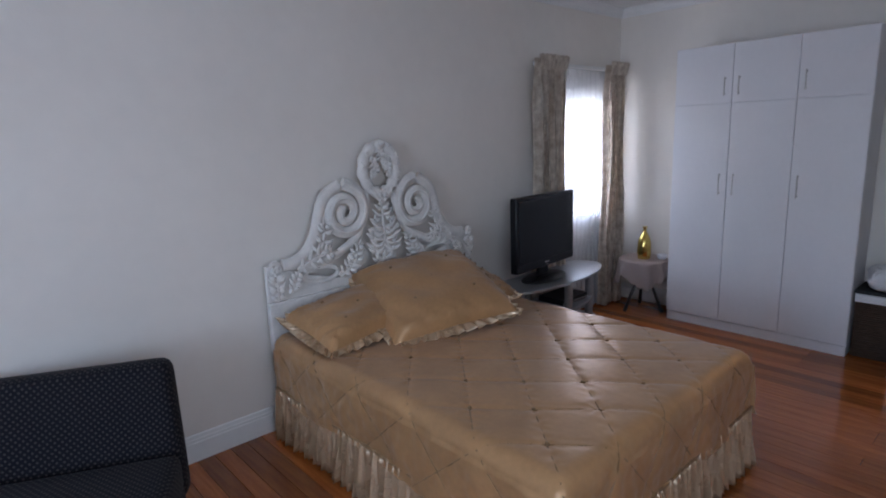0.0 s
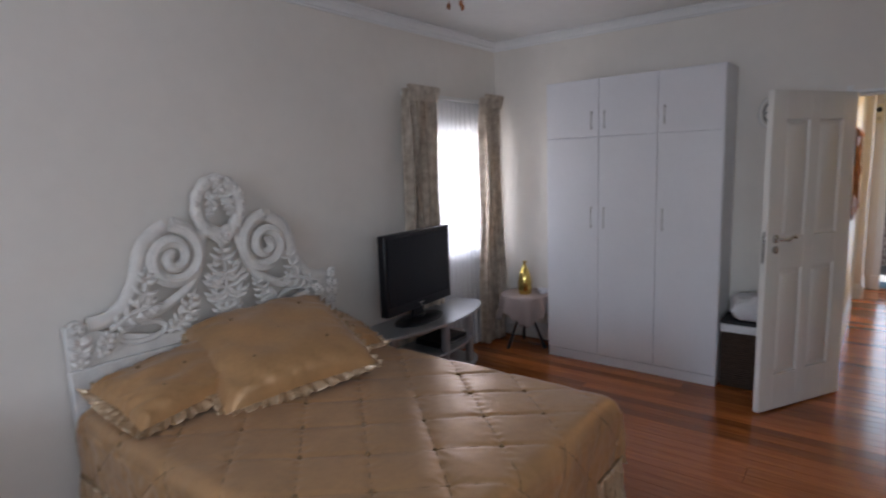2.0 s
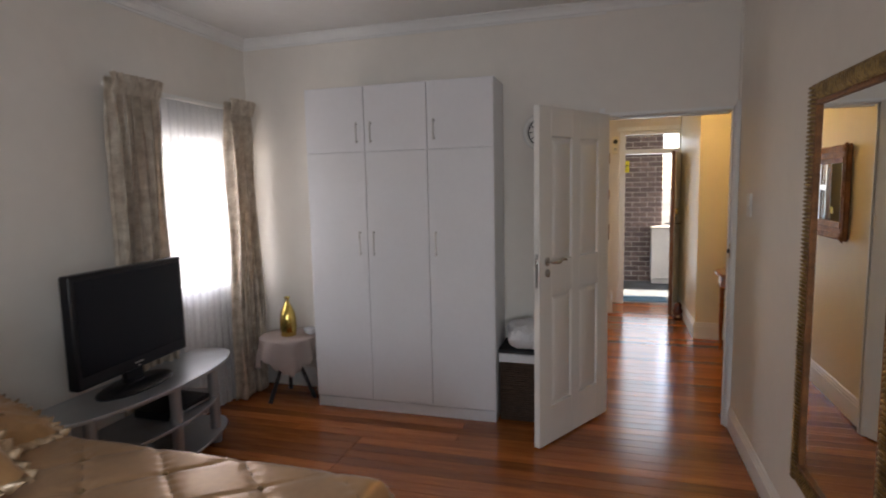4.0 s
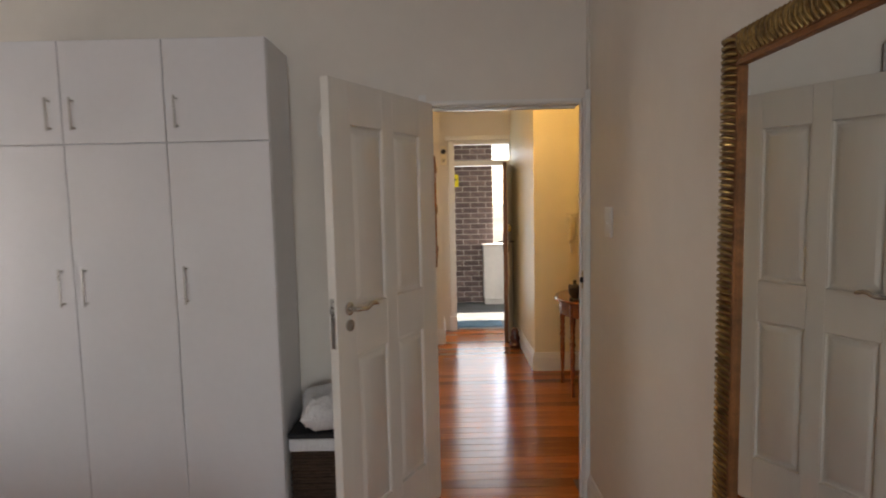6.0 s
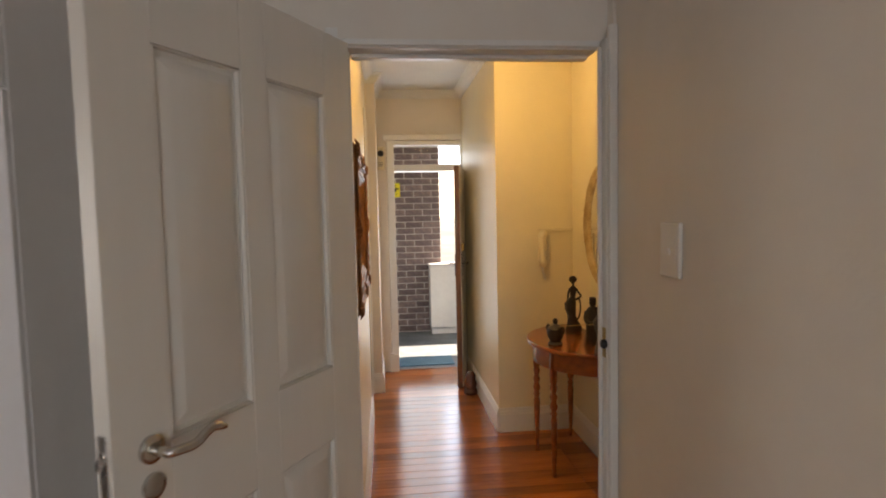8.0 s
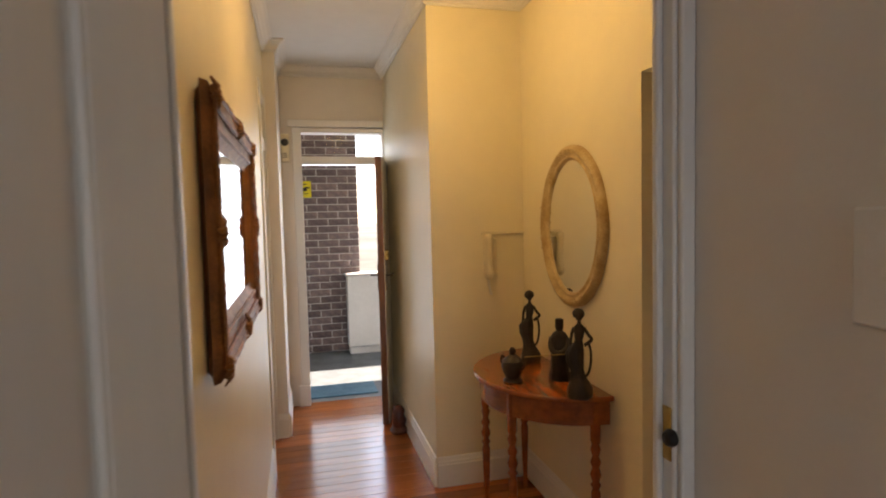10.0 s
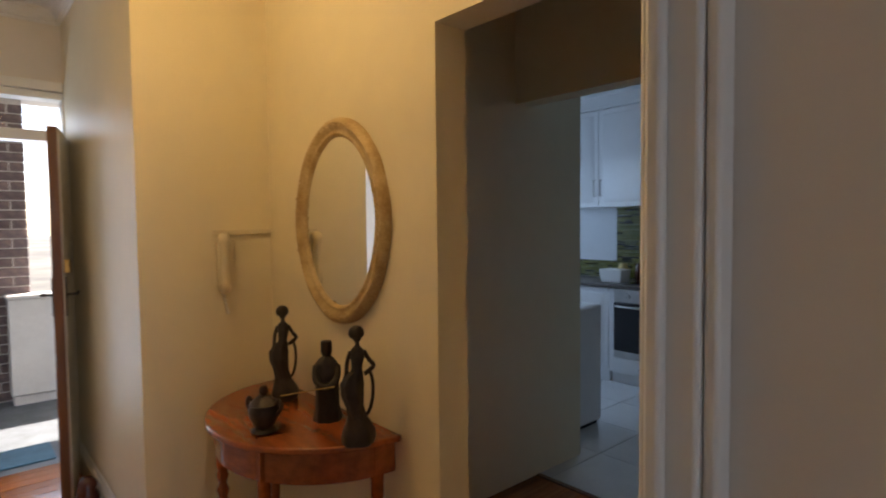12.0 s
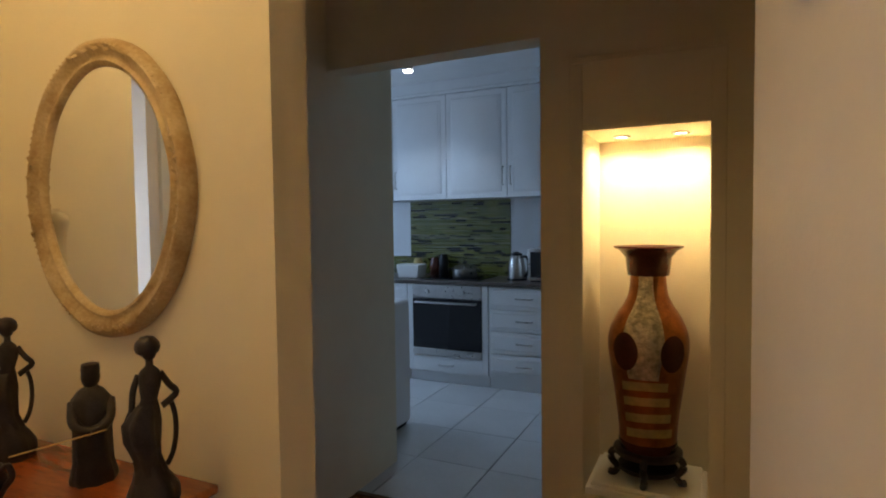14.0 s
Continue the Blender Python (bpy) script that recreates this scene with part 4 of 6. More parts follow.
def half_oval(rx, ry, n=30):
    pts = [(rx * math.cos(math.pi + math.pi * i / n), ry * math.sin(math.pi + math.pi * i / n) * 1.0) for i in range(n + 1)]
    return pts + [(rx * 0.92, 0.16), (-rx * 0.92, 0.16)]


part("top", Shape().slab([(x_, y_) for x_, y_ in half_oval(0.68, 0.27)], 0.520, 0.540), SILVER, ts, bevel=0.004)
for z, rx_ in ((0.29, 0.54), (0.075, 0.62)):
    part("shelf", Shape().slab(half_oval(rx_, 0.24), z, z + 0.016), SILVER, ts, bevel=0.003)
part("foot_rail", Shape().box(-0.50, 0.50, -0.03, 0.12, 0.0, 0.0745), BLACKPLASTIC, ts, bevel=0.004)
for lx, ly in ((0.02, -0.20), (0.44, -0.11), (-0.44, -0.11), (-0.4, 0.12), (0.42, 0.12)):
    part("post", Shape().lathe([(0.032, 0.0), (0.032, 0.5195)], (lx, ly, 0.0), 18), SILVER, ts, smooth=True)
pb = thing("set_top_box", "flat dark media box on the glass shelf", "media player", (4.30, 3.07, 0.306))
part("case", Shape().box(-0.17, 0.17, -0.12, 0.12, 0.004, 0.05), BLACKPLASTIC, pb, bevel=0.004)
part("front_strip", Shape().box(-0.165, 0.165, -0.123, -0.1205, 0.012, 0.022), STEEL, pb)
tv = thing("television", "black flat-screen television on a swivel foot, off", "television", (4.06, 3.08, 0.540), 4)
part("casing", Shape().box(-0.395, 0.395, -0.03, 0.035, 0.10, 0.668), BLACKPLASTIC, tv, bevel=0.012, segments=3)
part("rear_bulge", Shape().frustum(-0.28, 0.28, 0.18, 0.58, 0.0351, 0.085, 0.05), BLACKPLASTIC, tv, bevel=0.006)
part("screen", Shape().box(-0.365, 0.365, -0.032, -0.0302, 0.165, 0.638), SCREEN, tv)
part("badge", Shape().box(-0.03, 0.03, -0.0325, -0.0305, 0.132, 0.140).box(-0.006, 0.006, -0.0325, -0.0305, 0.112, 0.122), STEEL, tv)
part("foot", Shape().lathe([(0.25, 0.0), (0.25, 0.008), (0.22, 0.02), (0.06, 0.03), (0.05, 0.04)], (0, 0.0, 0), 40, (1, 0.5)).box(-0.06, 0.06, 0.0, 0.03, 0.03, 0.19), BLACKPLASTIC, tv, smooth=True)

# small round table with lace cloth, gold vase
tb = thing("side_table", "small round table under a beige lace cloth", "side table", (5.36, 2.93, 0))
part("top", Shape().lathe([(0.20, 0.47), (0.21, 0.475), (0.21, 0.488), (0.20, 0.493)], n=36), TRIM, tb)
for k in range(3):
    w = 2.1 * k + 0.6
    tl_ = Shape().sweep([(0.14 * math.cos(w), 0.14 * math.sin(w), 0.48), (0.08 * math.cos(w), 0.08 * math.sin(w), 0.26), (0.19 * math.cos(w), 0.19 * math.sin(w), 0.0)], [0.018, 0.014, 0.016], 8, 1.0, (0, 0, 1))
    part("leg", tl_, EBONY, tb, smooth=True)


def cloth_fn(u, v):
    w = 2 * math.pi * u
    if v < 0.4:
        r = 0.212 * v / 0.4
        return (r * math.cos(w), r * math.sin(w), 0.497)
    s = (v - 0.4) / 0.6
    r = 0.217 + 0.03 * s + 0.022 * s * math.sin(9 * w + math.sin(3 * w))
    return (r * math.cos(w), r * math.sin(w), 0.497 - s * (0.13 + 0.12 * abs(math.sin(2 * w + 0.5)) + 0.012 * math.sin(24 * w)))


part("lace_cloth", Shape().sheet(110, 16, cloth_fn), LACE, tb, smooth=True, thick=0.002)
gv = thing("gold_vase", "shiny gold bottle vase on the lace table", "vase", (5.31, 2.90, 0.499))
part("body", Shape().lathe([(0.045, 0), (0.055, 0.005), (0.062, 0.06), (0.06, 0.13), (0.052, 0.18), (0.032, 0.225), (0.018, 0.25), (0.014, 0.272), (0.02, 0.29), (0.026, 0.297), (0.02, 0.297), (0.01, 0.28)], n=40), GOLDVASE, gv, smooth=True)
ash = thing("white_dish", "small white dish on the lace table", "dish", (5.40, 2.77, 0.499))
part("dish", Shape().lathe([(0.03, 0), (0.045, 0.02), (0.05, 0.04), (0.045, 0.04), (0.03, 0.012)], n=24), LINEN, ash, smooth=True)

# wardrobe
WD0, WD1, WDF, WDT = 1.297, 2.64, 5.245, 2.285
wd = thing("wardrobe", "tall white three-door wardrobe with top lockers", "wardrobe", (WDF, WD0, 0))
wdw, dep = WD1 - WD0, E - 0.022 - WDF
part("carcass", Shape().box(0.02, dep, 0.0, wdw, 0.075, WDT).box(0.012, dep, 0.004, wdw - 0.004, 0.0, 0.075), MELAMINE, wd, bevel=0.002)
for k in range(3):
    a, b = wdw * k / 3 + 0.002, wdw * (k + 1) / 3 - 0.002
    part("door", Shape().box(0.0, 0.0185, a, b, 0.085, 1.838), MELAMINE, wd, bevel=0.002)
    part("door", Shape().box(0.0, 0.0185, a, b, 1.844, WDT - 0.002), MELAMINE, wd, bevel=0.002)
    hy = a + 0.05 if k == 2 else b - 0.05
    for z0, z1 in ((1.13, 1.30), (1.90, 2.04)):
        part("handle", Shape().sweep([(0.0, hy, z0 + 0.012), (-0.026, hy, z0 + 0.012), (-0.026, hy, z0), (-0.026, hy, z1), (-0.026, hy, z1 - 0.012), (0.0, hy, z1 - 0.012)], 0.005, 8, 1.0, (0, 1, 0)), STEEL, wd, smooth=True)

# laundry basket with cushion, behind the door
bk = thing("laundry_basket", "dark brown wicker laundry basket with white liner", "basket", (5.44, 1.05, 0))
bs = Shape()
for k in range(26):
    z = 0.012 + k * 0.0155
    o = 0.003 * (k % 2)
    bs.box(-0.15 - o, 0.15 + o, -0.23 - o, 0.23 + o, z, z + 0.0135)
part("wicker_body", bs, WICKER, bk, bevel=0.004, segments=1)
part("liner", Shape().box(-0.158, 0.158, -0.237, 0.237, 0.415, 0.475), LINEN, bk, bevel=0.008)
part("lid", Shape().box(-0.162, 0.16, -0.24, 0.24, 0.476, 0.505), BLACKCLOTH, bk, bevel=0.008)
pw = new("white_cushion")
pw.matrix_world = pose(5.41, 1.05, 0.585, 3, -4, 12)
tagged(pw, "plump white textured cushion on the basket", "cushion")
part("body", pillow_shape(0.30, 0.40, 0.165, 8, 0.1), LINEN, pw, smooth=True)

# wall clock
ck = thing("wall_clock", "round wall clock with white rim, pale face and black dial", "clock", (E - 0.001, 1.03, 1.95))
part("rim", Shape().sweep([(-0.018, 0.115 * math.cos(2 * math.pi * i / 40), 0.115 * math.sin(2 * math.pi * i / 40)) for i in range(40)], 0.017, 10, 1, (1, 0, 0), True), WHITEPLASTIC, ck, smooth=True)
part("face", Shape().lathe([(0.11, 0), (0.11, 0.012)], n=40).moved(pose(-0.001, 0, 0, 0, -90, 0)), WHITEPLASTIC, ck)
tick = Shape().sweep([(-0.0145, 0.093 * math.cos(2 * math.pi * i / 40), 0.093 * math.sin(2 * math.pi * i / 40)) for i in range(40)], 0.004, 6, 0.5, (1, 0, 0), True)
for k in range(12):
    w = math.pi * k / 6
    tick.sweep([(-0.0145, 0.068 * math.cos(w), 0.068 * math.sin(w)), (-0.0145, 0.085 * math.cos(w), 0.085 * math.sin(w))], 0.004, 6, 0.5, (1, 0, 0))
part("dial_ring", tick, BLACKPLASTIC, ck)
part("hand", Shape().box(-0.017, -0.015, -0.004, 0.004, 0, 0.07).box(-0.017, -0.015, 0, 0.05, -0.004, 0.004), BLACKPLASTIC, ck)

# bedroom door, open
DL = 0.775
dang = math.degrees(math.atan2(0.969 - 0.592, 4.922 - 5.598))
dr = thing("bedroom_door", "white four-panel door standing open, curved steel lever handle", "door", (5.598, 0.592, 0.012), dang)
TH = 0.04        # the leaf lies from y=-TH (away) to y=0; x runs from the hinge to the lock
sx = (0.0, 0.125, 0.352, 0.432, 0.655, DL)
rz = (0.0, 0.235, 0.93, 1.13, 1.86, 2.03)
lf = Shape()
for a, b in ((sx[0], sx[1]), (sx[4], sx[5]), (sx[2], sx[3])):
    lf.box(a, b, -TH, 0, rz[0], rz[5])
for a, b in ((rz[0], rz[1]), (rz[2], rz[3]), (rz[4], rz[5])):
    for c, d in ((sx[1], sx[2]), (sx[3], sx[4])):
        lf.box(c, d, -TH, 0, a, b)
part("leaf", lf, DOORPAINT, dr, bevel=0.0015, segments=1)
for c, d in ((sx[1], sx[2]), (sx[3], sx[4])):
    for a, b in ((rz[1], rz[2]), (rz[3], rz[4])):
        pn = Shape().box(c - 0.001, d + 0.001, -TH + 0.014, -0.014, a - 0.001, b + 0.001)
        pn.frustum(c + 0.014, d - 0.014, a + 0.014, b - 0.014, -0.0145, -0.003, 0.026)
        pn.frustum(c + 0.014, d - 0.014, a + 0.014, b - 0.014, -TH + 0.0145, -TH + 0.003, 0.026)
        for q in (0, 1):
            yy = -0.008 if q == 0 else -TH + 0.008
            pn.sweep([(c + 0.003, yy, a + 0.003), (d - 0.003, yy, a + 0.003), (d - 0.003, yy, b - 0.003), (c + 0.003, yy, b - 0.003)], 0.008, 6, 1, closed=True)
        part("panel", pn, DOORPAINT, dr, bevel=0.002, segments=2)
HZ = 1.13
for sgn, y0 in ((1, 0.0), (-1, -TH)):
    hx = DL - 0.075
    part("rose", Shape().lathe([(0.026, 0.0), (0.026, 0.007), (0.022, 0.010), (0.012, 0.011)], n=28).moved(pose(hx, y0, HZ, -90 * sgn, 0, 0)), CHROME, dr, smooth=True)
    lev = smoothed([(hx, y0 + sgn * 0.012, HZ), (hx, y0 + sgn * 0.045, HZ), (hx - 0.02, y0 + sgn * 0.05, HZ - 0.002), (hx - 0.055, y0 + sgn * 0.05, HZ - 0.004), (hx - 0.095, y0 + sgn * 0.05, HZ + 0.012), (hx - 0.13, y0 + sgn * 0.05, HZ + 0.002)], 5)
    part("lever", Shape().sweep(lev, [0.0095] * (len(lev) - 3) + [0.009, 0.008, 0.006], 10, 1, (0, 0, 1)), CHROME, dr, smooth=True)
    part("keyhole_rose", Shape().lathe([(0.024, 0.0), (0.024, 0.007), (0.02, 0.009), (0.004, 0.0092)], n=28).moved(pose(hx, y0, HZ - 0.068, -90 * sgn, 0, 0)), CHROME, dr, smooth=True)
part("lock_plate", Shape().box(DL, DL + 0.002, -TH + 0.01, -0.01, HZ - 0.15, HZ + 0.05).box(DL + 0.002, DL + 0.012, -TH + 0.014, -0.016, HZ - 0.008, HZ + 0.012), STEEL, dr, bevel=0.001)
for z in (0.22, 1.0, 1.82):
    part("hinge", Shape().lathe([(0.007, 0), (0.007, 0.1)], (-0.006, 0.004 - TH, z), 10), STEEL, dr)

# tall mirror with ribbed gold frame on the south wall
MX0, MX1, MZ0, MZ1, FW = 3.40, 4.203, 0.375, 1.952, 0.082
mr_ = thing("tall_mirror", "tall wall mirror in a ribbed gold frame", "mirror", (0, S, 0))
part("glass", Shape().box(MX0 + FW - 0.01, MX1 - FW + 0.01, 0.002, 0.014, MZ0 + FW - 0.01, MZ1 - FW + 0.01), MIRROR, mr_)
part("inner_slip", Shape().box(MX0 + FW - 0.014, MX0 + FW, 0.003, 0.026, MZ0 + FW, MZ1 - FW).box(MX1 - FW, MX1 - FW + 0.014, 0.003, 0.026, MZ0 + FW, MZ1 - FW)
     .box(MX0 + FW - 0.014, MX1 - FW + 0.014, 0.003, 0.026, MZ0 + FW - 0.014, MZ0 + FW).box(MX0 + FW - 0.014, MX1 - FW + 0.014, 0.003, 0.026, MZ1 - FW, MZ1 - FW + 0.014), GILT, mr_, bevel=0.003)
part("backing", Shape().box(MX0, MX0 + FW - 0.015, 0.002, 0.022, MZ0, MZ1).box(MX1 - FW + 0.015, MX1, 0.002, 0.022, MZ0, MZ1)
     .box(MX0 + FW - 0.015, MX1 - FW + 0.015, 0.002, 0.022, MZ0, MZ0 + FW - 0.015).box(MX0 + FW - 0.015, MX1 - FW + 0.015, 0.002, 0.022, MZ1 - FW + 0.015, MZ1), GILT, mr_, bevel=0.003)
rb = Shape()
k, z = 0, MZ0 + 0.006
while z < MZ1 - 0.006:
    for a in (MX0, MX1 - FW + 0.016):
        rb.sweep([(a + 0.003, 0.022, z), (a + 0.02, 0.032, z + 0.004), (a + 0.045, 0.033, z + 0.006), (a + 0.063, 0.024, z + 0.004)], [0.0035, 0.0062, 0.0062, 0.0035], 6)
    z += 0.0165
xx = MX0 + FW
while xx < MX1 - FW:
    for a in (MZ0, MZ1 - FW + 0.016):
        rb.sweep([(xx, 0.022, a + 0.003), (xx + 0.004, 0.032, a + 0.02), (xx + 0.006, 0.033, a + 0.045), (xx + 0.004, 0.024, a + 0.063)], [0.0035, 0.0062, 0.0062, 0.0035], 6)
    xx += 0.0165
tagged(part("rib", rb, RIBGOLD, mr_, smooth=True), kind="stuff")


def rocker(name, label, at, turn, rows):
    sw = thing(name, label, "light switch", at, turn)
    part("plate", Shape().box(-0.046, 0.046, 0.0, 0.010, -0.066, 0.066), WHITEPLASTIC, sw, bevel=0.004, segments=3)
    part("module", Shape().box(-0.030, 0.030, 0.010, 0.0115, -0.035, 0.035), WHITEPLASTIC, sw, bevel=0.001)
    part("button", Shape().lathe([(0.009, 0), (0.009, 0.004), (0.006, 0.006)], n=18).moved(pose(0, 0.0105, -0.004, -90, 0, 0)), WHITEPLASTIC, sw, smooth=True)
    return sw


rocker("light_switch", "white push-button light switch plate on cream wall", (5.222, S, 1.455), 0, 1)

# ceiling lamp of the bedroom, with copper drops
cl = thing("ceiling_lamp", "ceiling lamp with small copper drops", "ceiling lamp", (3.75, 2.42, CEILING))
part("rose", Shape().lathe([(0.06, 0), (0.06, -0.015), (0.02, -0.03)][::-1], n=28), TRIM, cl, smooth=True)
dp = Shape()
for k in range(3):
    w = 2.1 * k
    cx, cy = 0.05 * math.cos(w), 0.05 * math.sin(w)
    dp.sweep([(cx * 0.3, cy * 0.3, -0.03), (cx, cy, -0.06), (cx, cy, -0.17)], 0.0015, 6, 1, (0, 1, 0))
    dp.lathe([(0.002, -0.21), (0.011, -0.20), (0.011, -0.182), (0.003, -0.17)], (cx, cy, 0), 12)
tagged(part("drop", dp, COPPER, cl, smooth=True), kind="stuff")

# ---------------------------------------------------------------- hall things
hl = thing("hall_ceiling_lamp", "small round ceiling lamp giving warm light", "ceiling lamp", (7.0, -0.02, HCEIL))
part("rose", Shape().lathe([(0.05, -0.05), (0.07, -0.02), (0.075, 0)], n=28), TRIM, hl, smooth=True)
part("bulb", Shape().lathe([(0.0, -0.10), (0.02, -0.095), (0.03, -0.075), (0.024, -0.055), (0.015, -0.05)], n=18), LAMPGLOW, hl, smooth=True)

# gilt mirror on the north wall of the hall
G0, G1, GZ0, GZ1 = 6.06, 7.12, 1.16, 1.83
gm = thing("gilt_mirror", "landscape mirror in a carved gilt wooden frame", "mirror", (0, HN, 0))
part("glass", Shape().box(G0 + 0.128, G1 - 0.128, -0.017, -0.012, GZ0 + 0.128, GZ1 - 0.128), MIRROR, gm)
gf = Shape()
cx, cz, hw, hh = (G0 + G1) / 2, (GZ0 + GZ1) / 2, (G1 - G0) / 2, (GZ1 - GZ0) / 2


def frame_loop(inset, y_, wave):
    """A rectangular loop, its outer edge gently bowed and lobed."""
    pts = []
    for k in range(96):
        t = 4 * k / 96
        q, f = int(t), t - int(t)
        c = [(-1, -1), (1, -1), (1, 1), (-1, 1)]
        a, b = c[q], c[(q + 1) % 4]
        x_, z_ = a[0] + (b[0] - a[0]) * f, a[1] + (b[1] - a[1]) * f
        o = wave * (0.6 * math.cos(4 * math.pi * f) ** 2 - 0.4)
        nx, nz = (0, a[1]) if q % 2 == 0 else (a[0] if q == 3 else b[0], 0)
        pts.append((cx + x_ * (hw - inset) + nx * o, 0.66 * y_, cz + z_ * (hh - inset) + nz * o))
    return pts


def loop_band(loops):
    n = len(loops[0])
    v = [p for lp in loops for p in lp]
    gf.add(v, [(j * n + k, j * n + (k + 1) % n, (j + 1) * n + (k + 1) % n, (j + 1) * n + k) for j in range(len(loops) - 1) for k in range(n)])


loop_band([frame_loop(0.026, -0.003, 0.003), frame_loop(0.018, -0.015, 0.004), frame_loop(0.004, -0.022, 0.006), frame_loop(0.008, -0.045, 0.006), frame_loop(0.026, -0.062, 0.006), frame_loop(0.045, -0.058, 0.004), frame_loop(0.065, -0.042, 0.0),
           frame_loop(0.085, -0.046, 0.0), frame_loop(0.100, -0.045, 0.0), frame_loop(0.112, -0.03, 0.0), frame_loop(0.128, -0.028, 0.0), frame_loop(0.136, -0.02, 0.0)])
part("frame", gf, GILT, gm, smooth=True)
rope = Shape()
for ins_, y_, rad_ in ((0.018, -0.060, 0.007), (0.052, -0.056, 0.006), (0.093, -0.047, 0.0065)):
    lp = frame_loop(ins_, y_, 0.006 if ins_ < 0.03 else 0.0)
    rope.sweep(lp, [rad_ * (1.25 if k % 2 else 0.8) for k in range(len(lp))], 6, 1.0, closed=True)
tagged(part("beaded_moulding", rope, GILT, gm, smooth=True), kind="stuff")
ro = random.Random(9)
spots = [(-1, -1), (0, -1), (1, -1), (1, 0), (1, 1), (0, 1), (-1, 1), (-1, 0)]
for ix, iz in spots:
    orn = Shape()
    bx, bz = cx + ix * (hw - 0.035), cz + iz * (hh - 0.035)
    for k in range(13):
        w = 2 * math.pi * k / 13 + ro.uniform(-0.2, 0.2)
        ln = ro.uniform(0.026, 0.044)
        dx, dz = math.cos(w) * ln * (1.3 if iz and not ix else 1), math.sin(w) * ln * (1.3 if ix and not iz else 1)
        orn.sweep([(bx, -0.038, bz), (bx + dx * 0.55, -0.048, bz + dz * 0.55), (bx + dx, -0.036, bz + dz)], [0.009, 0.008, 0.002], 7, 0.8)
    orn.lathe([(0.002, -0.008), (0.008, -0.004), (0.010, 0.0), (0.008, 0.004), (0.002, 0.008)], (bx, -0.046, bz), 12)
    tagged(part("carved_ornament", orn, GILT, gm, smooth=True), kind="stuff")

# oval mirror on the south wall
OX, OZ, OA, OB = 7.147, 1.456, 0.308, 0.372
om = thing("oval_mirror", "oval mirror in a distressed cream and gilt frame", "mirror", (OX, HS, OZ))
n_ = 72
sec = [(0.0, 0.001), (0.0, 0.014), (0.008, 0.030), (0.020, 0.036), (0.032, 0.031), (0.042, 0.022), (0.050, 0.021), (0.058, 0.026), (0.066, 0.022), (0.070, 0.012)]
v = []
for ins, y_ in sec:
    for k in range(n_):
        w = 2 * math.pi * k / n_
        lobe = 0.004 * max(0.0, math.cos(4 * w)) + 0.001 * math.sin(11 * w) * (ins < 0.01)
        v.append(((OA - ins + lobe) * math.sin(w), y_ + 0.0015 * math.sin(9 * w) * (0.005 < ins < 0.045), (OB - ins + lobe) * math.cos(w)))
part("frame", Shape().add(v, [(j * n_ + k, j * n_ + (k + 1) % n_, (j + 1) * n_ + (k + 1) % n_, (j + 1) * n_ + k) for j in range(len(sec) - 1) for k in range(n_)]), OVALGILT, om, smooth=True)
gl = [((OA - 0.068) * math.sin(2 * math.pi * k / n_), (OB - 0.068) * math.cos(2 * math.pi * k / n_)) for k in range(n_)]
part("glass", Shape().prism(gl, 0.006, 0.014), MIRROR, om)
bd = Shape()
for k in range(120):
    w = 2 * math.pi * k / 120
    bd.lathe([(0.0012, -0.003), (0.0033, 0), (0.0012, 0.003)], ((OA - 0.013) * math.sin(w), 0.032, (OB - 0.013) * math.cos(w)), 5)
for w in (0, 90, 180, 270):
    for k in range(-4, 5):
        a = radians(w + k * 4.2)
        p = Vector(((OA - 0.026) * math.sin(a), 0.034, (OB - 0.026) * math.cos(a)))
        q = Vector(((OA - 0.026 + 0.009 * (-1) ** k) * math.sin(a + 0.05), 0.036, (OB - 0.026 + 0.009 * (-1) ** k) * math.cos(a + 0.05)))
        bd.sweep([p, (p + q) / 2 + Vector((0, 0.006, 0)), q], [0.004, 0.0045, 0.0015], 6, 0.5)
tagged(part("beading", bd, OVALGILT, om, smooth=True), kind="stuff")

# intercom handset with conduit
ic = thing("intercom_phone", "white wall intercom handset with coiled cord", "intercom", (STUB, -0.59, 1.29))
part("base", Shape().box(-0.03, -0.001, -0.038, 0.038, -0.10, 0.10), CREAMPLASTIC, ic, bevel=0.008, segments=3)
hs = smoothed([(-0.045, 0.018, 0.115), (-0.062, 0.018, 0.09), (-0.052, 0.018, 0.03), (-0.052, 0.018, -0.04), (-0.062, 0.018, -0.09), (-0.045, 0.018, -0.115)], 4)
part("handset", Shape().sweep(hs, [0.022] + [0.024] * 4 + [0.019] * (len(hs) - 10) + [0.024] * 4 + [0.022], 10, 0.8, (1, 0, 0)), CREAMPLASTIC, ic, smooth=True)
co = [(-0.03 - 0.006 * math.sin(k * 1.5), 0.02 - 0.02 * math.sin(math.pi * k / 70) + 0.006 * math.cos(k * 1.5), -0.115 - 0.10 * math.sin(math.pi * k / 70)) for k in range(71)]
part("cord", Shape().sweep(co, 0.003, 6, 1, (1, 0, 0)), WHITEPLASTIC, ic, smooth=True)
cd = thing("cable_conduit", "thin cream cable trunking along the wall", "conduit", (STUB, 0, 1.418))
part("trunking", Shape().box(-0.014, -0.001, HS, -0.545, -0.009, 0.009), CREAMPLASTIC, cd, bevel=0.002)

